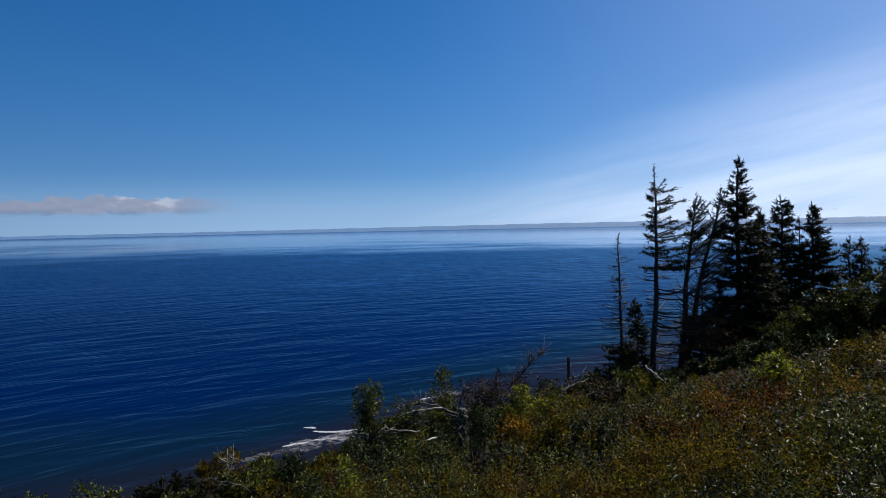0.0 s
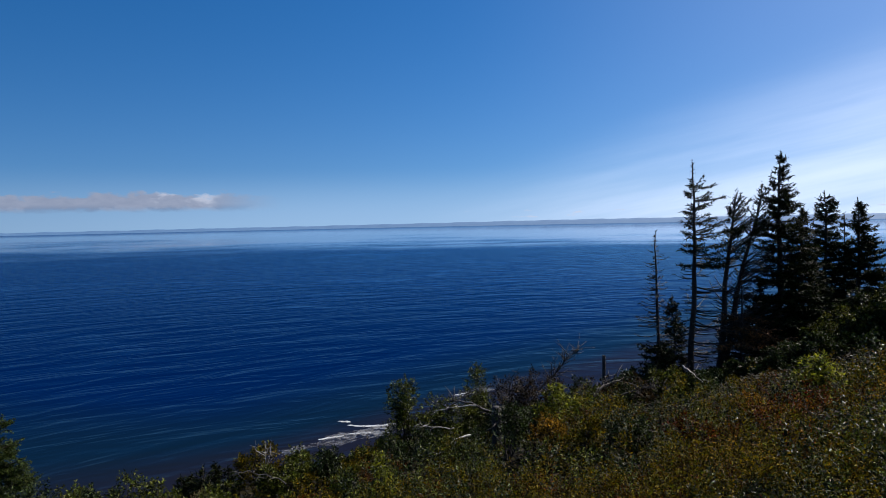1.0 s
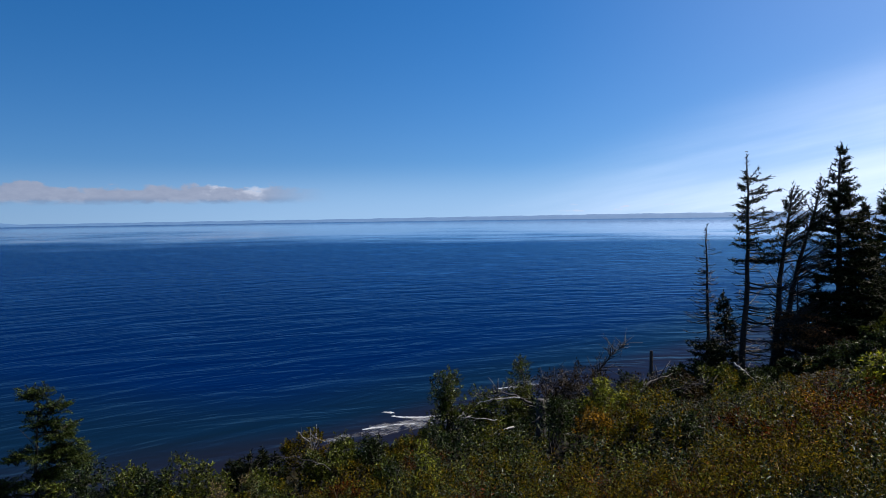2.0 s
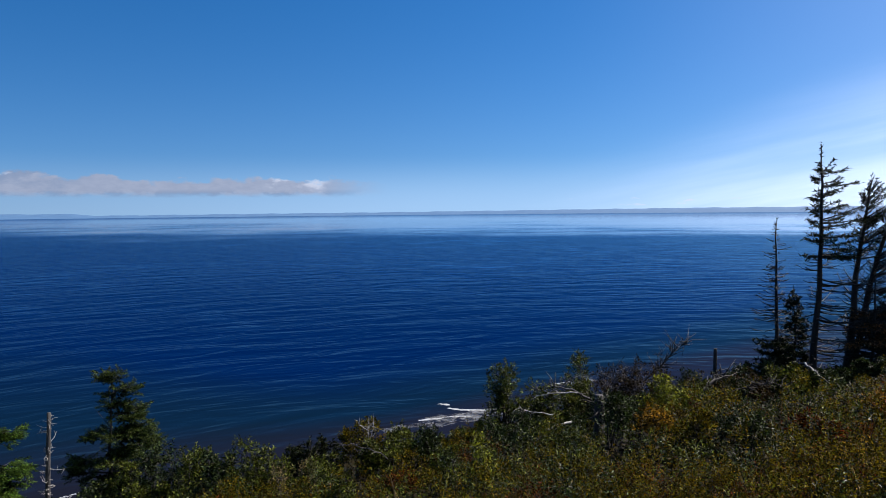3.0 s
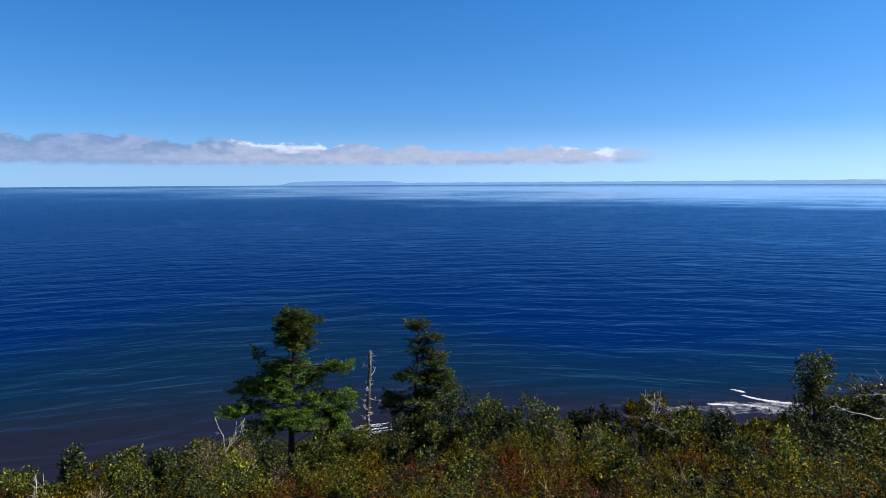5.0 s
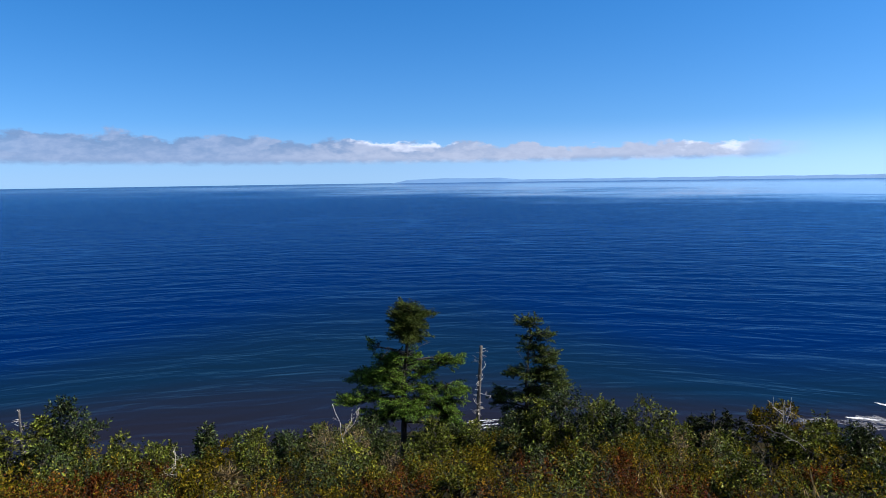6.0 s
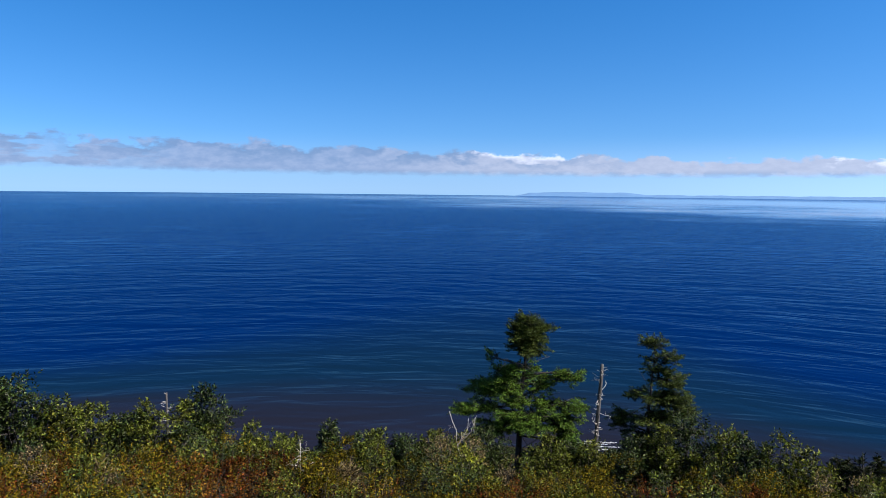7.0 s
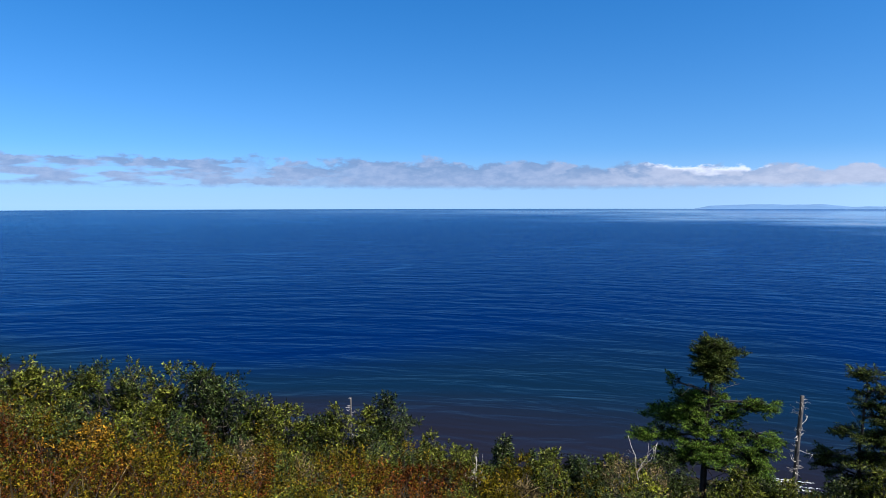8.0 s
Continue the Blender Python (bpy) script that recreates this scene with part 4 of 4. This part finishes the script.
# shrubs: az, metres, top above eye level in degrees, width, leaves
G, K, Y, O, B = (GREEN_LEAF, "green", 1.0), (DEEP_LEAF, "dark green", 1.0), (LIME_LEAF, "yellow-green", 1.0), (OLIVE_LEAF, "olive", 1.0), (WITHERED, "withered brown", 0.35)
SHRUBS = (
    (6.6, 15.0, -13.5, 0.85, G), (4.2, 15.3, -14.6, 0.9, G), (0.2, 16.0, -12.3, 0.55, G), (2.2, 15.0, -15.3, 1.2, G), (5.6, 14.2, -17.2, 1.3, K), (-0.6, 15.2, -15.6, 1.1, G), (8.2, 14.3, -18.0, 1.0, G),
    (-2.2, 15.2, -13.4, 1.1, B), (-3.8, 15.6, -12.9, 1.2, B), (-5.4, 15.8, -12.9, 1.2, B), (-3.0, 14.4, -15.6, 1.2, K), (-5.2, 14.6, -15.4, 1.2, K), (-8.2, 16.6, -13.4, 1.1, K), (-10.2, 17.6, -13.0, 1.2, B), (-11.4, 18.6, -12.9, 1.2, K),
    (-13.2, 19.0, -12.8, 1.2, B), (-1.0, 14.0, -17.4, 1.1, K), (3.6, 13.8, -17.8, 1.2, K), (-16.8, 21.5, -12.6, 1.3, K), (-19.8, 21.5, -12.0, 1.3, K), (-22.6, 21.0, -11.0, 1.5, K), (-25.2, 21.6, -9.8, 1.6, K), (-9.2, 14.2, -16.4, 1.0, Y), (-6.9, 14.0, -14.0, 1.1, Y), (-9.3, 17.0, -13.6, 1.0, G), (-12.4, 19.5, -12.6, 1.0, K), (-14.0, 20.5, -12.0, 1.2, K),
    (-15.9, 20.0, -12.3, 1.3, G), (-18.4, 20.5, -12.2, 1.4, K), (-21.2, 21.0, -11.6, 1.5, K), (-24.0, 21.0, -10.3, 1.8, K), (-26.4, 22.0, -8.8, 1.9, K), (-28.2, 24.0, -7.0, 2.2, G),
    (-30.2, 25.0, -5.4, 2.5, K), (-32.2, 25.0, -4.3, 2.5, G), (-34.4, 25.0, -3.8, 2.5, K), (-36.6, 24.0, -4.0, 2.6, G),
    (10.6, 14.0, -18.6, 1.0, G), (13.2, 14.0, -18.8, 0.9, K), (15.8, 14.0, -18.6, 1.0, G), (18.9, 14.0, -17.9, 1.2, O), (18.0, 13.2, -19.4, 1.0, G), (22.6, 13.0, -21.4, 1.0, G),
    (27.0, 13.0, -19.7, 0.9, G), (29.3, 13.0, -18.8, 1.1, G), (31.2, 12.6, -19.6, 1.3, K), (33.2, 13.5, -18.7, 1.3, G), (35.6, 14.4, -18.1, 1.3, K), (37.8, 14.2, -18.9, 1.2, G), (40.4, 14.0, -20.3, 1.1, K),
    (44.2, 15.0, -20.8, 1.2, G), (47.2, 14.0, -21.0, 1.1, G), (53.2, 14.5, -20.4, 1.0, K), (57.2, 13.0, -20.8, 1.0, G), (60.2, 13.0, -21.2, 0.9, K), (63.2, 13.0, -20.9, 1.0, G), (66.8, 12.5, -20.2, 1.0, K),
    (70.4, 12.6, -21.0, 0.9, G), (73.4, 13.0, -19.6, 1.0, G), (76.8, 14.0, -16.6, 1.2, K), (78.6, 13.6, -17.8, 1.0, G), (81.4, 13.5, -17.5, 1.0, G), (83.6, 13.5, -17.5, 1.0, K), (85.6, 13.5, -16.9, 1.1, G),
    (88.0, 13.0, -16.3, 1.1, G), (90.4, 13.0, -14.2, 1.2, K), (92.7, 13.0, -13.1, 1.4, K), (95.0, 13.5, -12.9, 1.4, G), (97.4, 13.5, -12.6, 1.4, G), (99.8, 13.5, -12.4, 1.3, K), (102.2, 13.5, -12.2, 1.4, G),
    (46.6, 15.4, -21.6, 1.0, K), (52.6, 14.8, -22.2, 1.0, G), (55.2, 14.4, -20.9, 1.1, G), (45.8, 15.4, -21.2, 1.1, K), (47.6, 14.2, -22.6, 0.9, G), (42.0, 15.2, -21.4, 1.1, K),
    (48.7, 17.0, -21.7, 1.1, K), (51.7, 17.0, -21.5, 1.1, K), (50.1, 18.4, -22.0, 1.2, K), (54.0, 16.6, -21.6, 1.1, G), (104.8, 13.5, -11.4, 1.4, G), (107.6, 13.5, -11.0, 1.5, K))
for k, (a, d, up, wide, (leafage, shade, full)) in enumerate(SHRUBS):
    h = max(0.7, tall(a, d, up))
    shrub("shrub", a, d, h, wide, shade + " leafy shrub on the slope above the sea", 100 + k, stems=int((6 + wide * 6) * (1.5 if full < 1 else 1)), twig=0.008 if full < 1 else 0.005, material=leafage, density=full, leaf=(0.076, 0.46) if d < 19 else (0.10, 0.55))


# knee-high bushes scattered through the brush
rng_low = random.Random(17)
for k in range(46):
    a, d = rng_low.uniform(-34, 104), rng_low.uniform(8.6, 12.2)
    leafage, shade, full = rng_low.choice((G, K, K, O, G, Y))
    shrub("shrub", a, d, rng_low.uniform(0.5, 0.85), rng_low.uniform(0.5, 0.95), "knee-high " + shade + " bush in the brush", 300 + k, stems=6, material=leafage, leaf=(0.062, 0.45))


for k, (a, d, leafage, shade) in enumerate(((101.2, 9.6, GOLD_LEAF, "golden yellow"), (98.6, 8.2, GOLD_LEAF, "golden yellow"), (93.4, 10.2, RUSSET_LEAF, "russet"), (74.6, 10.6, RUSSET_LEAF, "russet"), (78.2, 10.8, GOLD_LEAF, "golden yellow"),
                                            (15.6, 9.8, RUSSET_LEAF, "russet"), (22.4, 10.2, GOLD_LEAF, "golden yellow"), (30.8, 10.2, RUSSET_LEAF, "russet"), (-6.0, 9.6, GOLD_LEAF, "golden yellow"), (-21.8, 9.4, GOLD_LEAF, "golden yellow"), (-18.0, 7.4, RUSSET_LEAF, "russet"))):
    shrub("shrub", a, d, 0.55, 0.75, "knee-high " + shade + " autumn bush in the brush", 360 + k, stems=9, material=leafage, leaf=(0.05, 0.5))


# dry seed heads and grass tufts
for k, (a, d, h) in enumerate(((57.0, 11.6, 0.95), (54.3, 12.0, 0.9), (51.3, 10.6, 0.7), (24.0, 11.8, 0.85), (90.0, 9.0, 0.6), (26.2, 12.2, 0.8))):
    shrub("seed_heads", a, d, h, 0.45, "tan dry seed heads standing in the brush", 400 + k, stems=8, material=STRAW, density=0.7, leaf=(0.035, 0.55), upright=1.0, category="dry plant", wood=GREY_BARK)
for k, (a, d) in enumerate(((84.5, 8.6), (66.0, 9.2))):
    shrub("grass_tuft", a, d, 0.42, 0.6, "straw-coloured tuft of bent dry grass", 420 + k, stems=12, material=STRAW, density=0.35, leaf=(0.24, 0.04), category="grass", wood=GREY_BARK)


# the low brush that covers the slope
def brush(name, mounds, leafage, label, leaf, seed, tall_by=(0.30, 0.66), category="low brush"):
    """Low rounded bushes: each mound (x, y, z, radius, lift) carries leafy shoots over its dome, darker and emptier inside."""
    rng = np.random.default_rng(seed)
    away = np.hypot(mounds[:, 0], mounds[:, 1])
    small = np.interp(away, (3.0, 8.5), (0.48, 1.0))
    count = (180 * mounds[:, 3] / small ** 1.3).astype(int)
    who = np.repeat(np.arange(len(mounds)), count)
    m, k = mounds[who], len(who)
    tufts = 9
    tuft = who * tufts + rng.integers(0, tufts, k)
    phi, r = rng.uniform(0, 2 * math.pi, len(mounds) * tufts)[tuft], np.sqrt(rng.random(len(mounds) * tufts))[tuft]
    jitter = rng.normal(size=(k, 3)) * 0.045 * np.sqrt(small)[who][:, None]
    sink = (rng.random(len(mounds) * tufts) ** 1.5)[tuft]
    h = (rng.uniform(*tall_by, len(mounds)) * mounds[:, 4])[who]
    rise = h * np.sqrt(np.clip(1 - 0.85 * r ** 2, 0.05, 1)) * (1 - 0.45 * sink) - 0.10 * rng.random(k) ** 2
    run = 0.15 * np.sqrt(small)[who] * rng.uniform(0.6, 1.4, k)
    out = np.stack([np.cos(phi) * r, np.sin(phi) * r, 0 * r], -1)
    base = m[:, :3] + out * m[:, 3:4] + jitter + np.stack([0 * r, 0 * r, rise - run * 0.5], -1)
    axis = out * 0.75 + rng.normal(size=(k, 3)) * 0.28 + (0, 0, 0.85)
    p, d, size = shoots(base, axis, run, 7, leaf[0], rng)
    size = size * np.repeat(small[who], 7)
    me = leaves(name, p, d, size, size * leaf[1], rng, turned=0.55)
    return tagged(part(name, me, leafage), label, category, kind="stuff")


def make_brush():
    rng = np.random.default_rng(7)
    a, d = np.radians(np.concatenate([rng.uniform(-40, 112, 2200), rng.uniform(-42, 12, 220), rng.uniform(78, 114, 260)])), np.sqrt(np.concatenate([rng.uniform(2.4 ** 2, 19.5 ** 2, 2200), rng.uniform(2.2 ** 2, 6.5 ** 2, 220), rng.uniform(4.0 ** 2, 10.5 ** 2, 260)]))
    x, y = -np.sin(a) * d, np.cos(a) * d
    u = x * SEAWARD.x + y * SEAWARD.y
    edge = np.interp(np.degrees(a), (-40, -34, -30, -25, -14, -6, 4, 18, 60, 80, 110), (20, 18.5, 16, 14.2, 13.8, 11.8, 11.2, 11.8, 11.8, 12.2, 13.0)) + 0.6 * np.sin(x * 1.7) * np.sin(y * 1.3)
    keep = (d < edge) & (d > 1.8 + 0.42 * np.clip(u, 0, 20))
    x, y, az, d = x[keep], y[keep], np.degrees(a[keep]), d[keep]
    wave = np.array([noise.noise(Vector((a * 0.8, b * 0.8, 6.3))) for a, b in zip(x, y)])
    tone = np.array([noise.noise(Vector((a * 0.42, b * 0.42, 3.1))) for a, b in zip(x, y)])
    spotty = np.array([noise.noise(Vector((a * 1.1, b * 1.1, 9.7))) for a, b in zip(x, y)])
    radius = rng.uniform(0.17, 0.42, len(x)) * np.interp(d, (3, 7), (0.7, 1.0))
    lift = np.clip(1.0 + 1.3 * wave + rng.normal(size=len(x)) * 0.25, 0.35, 1.8)
    mounds = np.stack([x, y, ground(x, y) - 0.03, radius, lift], -1)
    red = tone + 0.5 * spotty + np.interp(az, (-50, -10, 20, 60, 110), (-0.20, -0.14, -0.02, 0.06, 0.40)) + rng.normal(size=len(x)) * 0.26
    is_gold = spotty + rng.normal(size=len(x)) * 0.12 > 0.52
    is_red = (red > 0.22) & ~is_gold
    is_green = (red < -0.26) & ~is_gold
    is_dark = is_green & (rng.random(len(x)) < 0.5)
    is_green &= ~is_dark
    rest = ~(is_gold | is_red | is_green | is_dark)
    brush("olive_brush", mounds[rest], OLIVE_LEAF, "olive and yellowish low brush covering the slope", (0.048, 0.42), 71)
    brush("green_brush", mounds[is_green], GREEN_LEAF, "green low brush covering the slope", (0.052, 0.42), 72)
    brush("dark_green_brush", mounds[is_dark], DEEP_LEAF, "dark green glossy low brush on the slope", (0.055, 0.42), 75)
    brush("russet_brush", mounds[is_red], RUSSET_LEAF, "russet autumn brush covering the slope", (0.043, 0.45), 73, (0.26, 0.5))
    brush("golden_brush", mounds[is_gold], GOLD_LEAF, "golden yellow autumn brush on the slope", (0.040, 0.45), 74, (0.28, 0.52))
    # bare brown twigs inside and above the bushes
    who = rng.integers(0, len(mounds), 9000)
    q = mounds[who, :3] + rng.normal(size=(9000, 3)) * (0.16, 0.16, 0.0)
    me = leaves("brush_twigwork", q, rng.normal(size=(9000, 3)) * (0.4, 0.4, 0.0) + (0, 0, 1.0), rng.uniform(0.25, 0.55, 9000) * mounds[who, 4], 0.005, rng, 0.1, narrow=True)
    tagged(part("brush_twigwork", me, GREY_BARK), "thin brown twigs standing in the brush", "twigs", kind="stuff")
    # a mat of larger leaves close to the soil, also under the shrubs and trees, darkened in colour for the shade there
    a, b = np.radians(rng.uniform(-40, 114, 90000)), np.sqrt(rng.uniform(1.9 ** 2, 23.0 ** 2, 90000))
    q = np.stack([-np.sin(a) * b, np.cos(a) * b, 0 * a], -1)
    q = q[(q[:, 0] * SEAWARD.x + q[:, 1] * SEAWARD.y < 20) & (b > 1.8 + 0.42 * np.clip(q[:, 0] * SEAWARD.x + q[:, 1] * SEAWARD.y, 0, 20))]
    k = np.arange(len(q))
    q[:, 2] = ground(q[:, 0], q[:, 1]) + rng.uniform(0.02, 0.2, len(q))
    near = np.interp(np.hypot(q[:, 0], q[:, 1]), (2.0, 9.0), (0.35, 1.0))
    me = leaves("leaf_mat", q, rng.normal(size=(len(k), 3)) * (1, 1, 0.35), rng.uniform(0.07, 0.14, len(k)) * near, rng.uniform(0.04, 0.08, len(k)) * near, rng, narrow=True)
    tagged(part("leaf_mat", me, LITTER), "olive ground cover beneath the brush, darkened for the shade there", "ground cover", kind="stuff")
    # dry grass between
    who = np.repeat(rng.choice(len(mounds), 150, replace=False), 7)
    q = mounds[who, :3] + rng.normal(size=(len(who), 3)) * (0.09, 0.09, 0)
    me = leaves("dry_grass", q, rng.normal(size=(len(who), 3)) * (0.45, 0.45, 0.1) + (0, 0, 1.0), rng.uniform(0.3, 0.6, len(who)), 0.007, rng, 0.1)
    tagged(part("dry_grass", me, STRAW), "straw-coloured dry grass blades among the brush", "grass", kind="stuff")


make_brush()


# foam where the swell breaks on the shore
def make_foam():
    rng = np.random.default_rng(5)
    crests, wash = ([], []), ([], [])

    def flake(into, u, v, r, m=6):
        verts, tris = into
        c = SEAWARD * u + ALONG * v
        base, turn = len(verts), rng.uniform(0, 6.28)
        verts.append((c.x, c.y, 0.04 + r * 0.15 + rng.uniform(0, 0.02)))
        for j in range(m):
            a = turn + j * 2 * math.pi / m
            e = r * rng.uniform(0.6, 1.2)
            o = ALONG * math.cos(a) * e * 1.8 + SEAWARD * math.sin(a) * e
            verts.append((c.x + o.x, c.y + o.y, 0.03))
        tris.extend((base, base + 1 + j, base + 1 + (j + 1) % m) for j in range(m))

    def crest(line, thick, count, size):
        """A breaking crest along a line of (metres off the shore, metres along it), ragged on its landward side."""
        at, off, along = zip(*line)
        for k in range(count):
            f, w = rng.random(), rng.random() ** 2
            u = SHORE + np.interp(f, at, off) - thick * w * min(1, 5 * f, 5 * (1 - f)) + 0.12 * math.sin(f * 40)
            flake(crests, u, np.interp(f, at, along) + rng.normal() * 0.12, size * rng.uniform(0.4, 1.2) * (1.1 - 0.6 * w))

    def lace(v0, v1, off0, off1, depth, count, size, fill=0.16):
        """Thin foam left on the water landwards of the crests, in a web with holes."""
        for k in range(count):
            f, w = rng.random(), rng.random()
            v = v0 + (v1 - v0) * f
            u = SHORE + off0 + (off1 - off0) * f + 0.35 * math.sin(v * 0.9) + 0.2 * math.sin(v * 2.3) - depth * w
            mottle = 0.55 + 0.9 * noise.noise(Vector((u * 0.5 + 0.2 * v, v * 0.4, 8.0))) + 0.9 * noise.noise(Vector((u * 1.7, v * 1.2, 5.0)))
            if rng.random() < fill * mottle * min(1.0, 5 * f, 5 * (1 - f), 6 * w, 3 * (1 - w)):
                flake(wash, u, v, size * rng.uniform(0.4, 1.2))

    # a wave curling round a bar, its wash spread towards the shore
    crest(((0, 8.6, 61.0), (0.3, 8.1, 61.7), (1, 7.4, 62.0)), 0.7, 240, 0.10)
    crest(((0, 5.9, 60.9), (0.3, 4.2, 62.0), (0.65, 2.6, 63.8), (1, 0.6, 67.0)), 0.9, 700, 0.10)
    crest(((0, 3.4, 53.8), (0.5, 3.2, 55.4), (1, 2.2, 57.2)), 0.5, 320, 0.09)
    crest(((0, 2.4, 58.4), (1, 0.4, 61.2)), 0.5, 180, 0.08)
    lace(53.0, 69.0, 4.6, 1.4, 5.4, 20000, 0.075, 0.45)
    lace(46.5, 53.5, 4.0, 2.4, 2.4, 3000, 0.07, 0.4)
    # lines of surf at the foot of the slope
    lace(84, 94, 6.6, 5.0, 2.6, 2200, 0.11, 0.45)
    crest(((0, 6.2, 85.0), (1, 5.6, 88.5)), 0.5, 150, 0.12)
    for off, start, end in ((4.6, 4.4, 8.2), (3.9, 3.0, 7.4), (3.1, 4.0, 8.6), (2.2, 5.0, 9.0)):
        crest(((0, off, start), (1, off + 0.35, end)), 0.28, 150, 0.06)
    tagged(part("sea_foam", mesh_from("sea_foam", crests[0], tris=crests[1]), FOAM), "white foam where small waves break on the shore", "foam", kind="stuff")
    tagged(part("thin_foam", mesh_from("thin_foam", wash[0], tris=wash[1]), WASH), "thin lacy foam spreading towards the shore", "foam", kind="stuff")


make_foam()
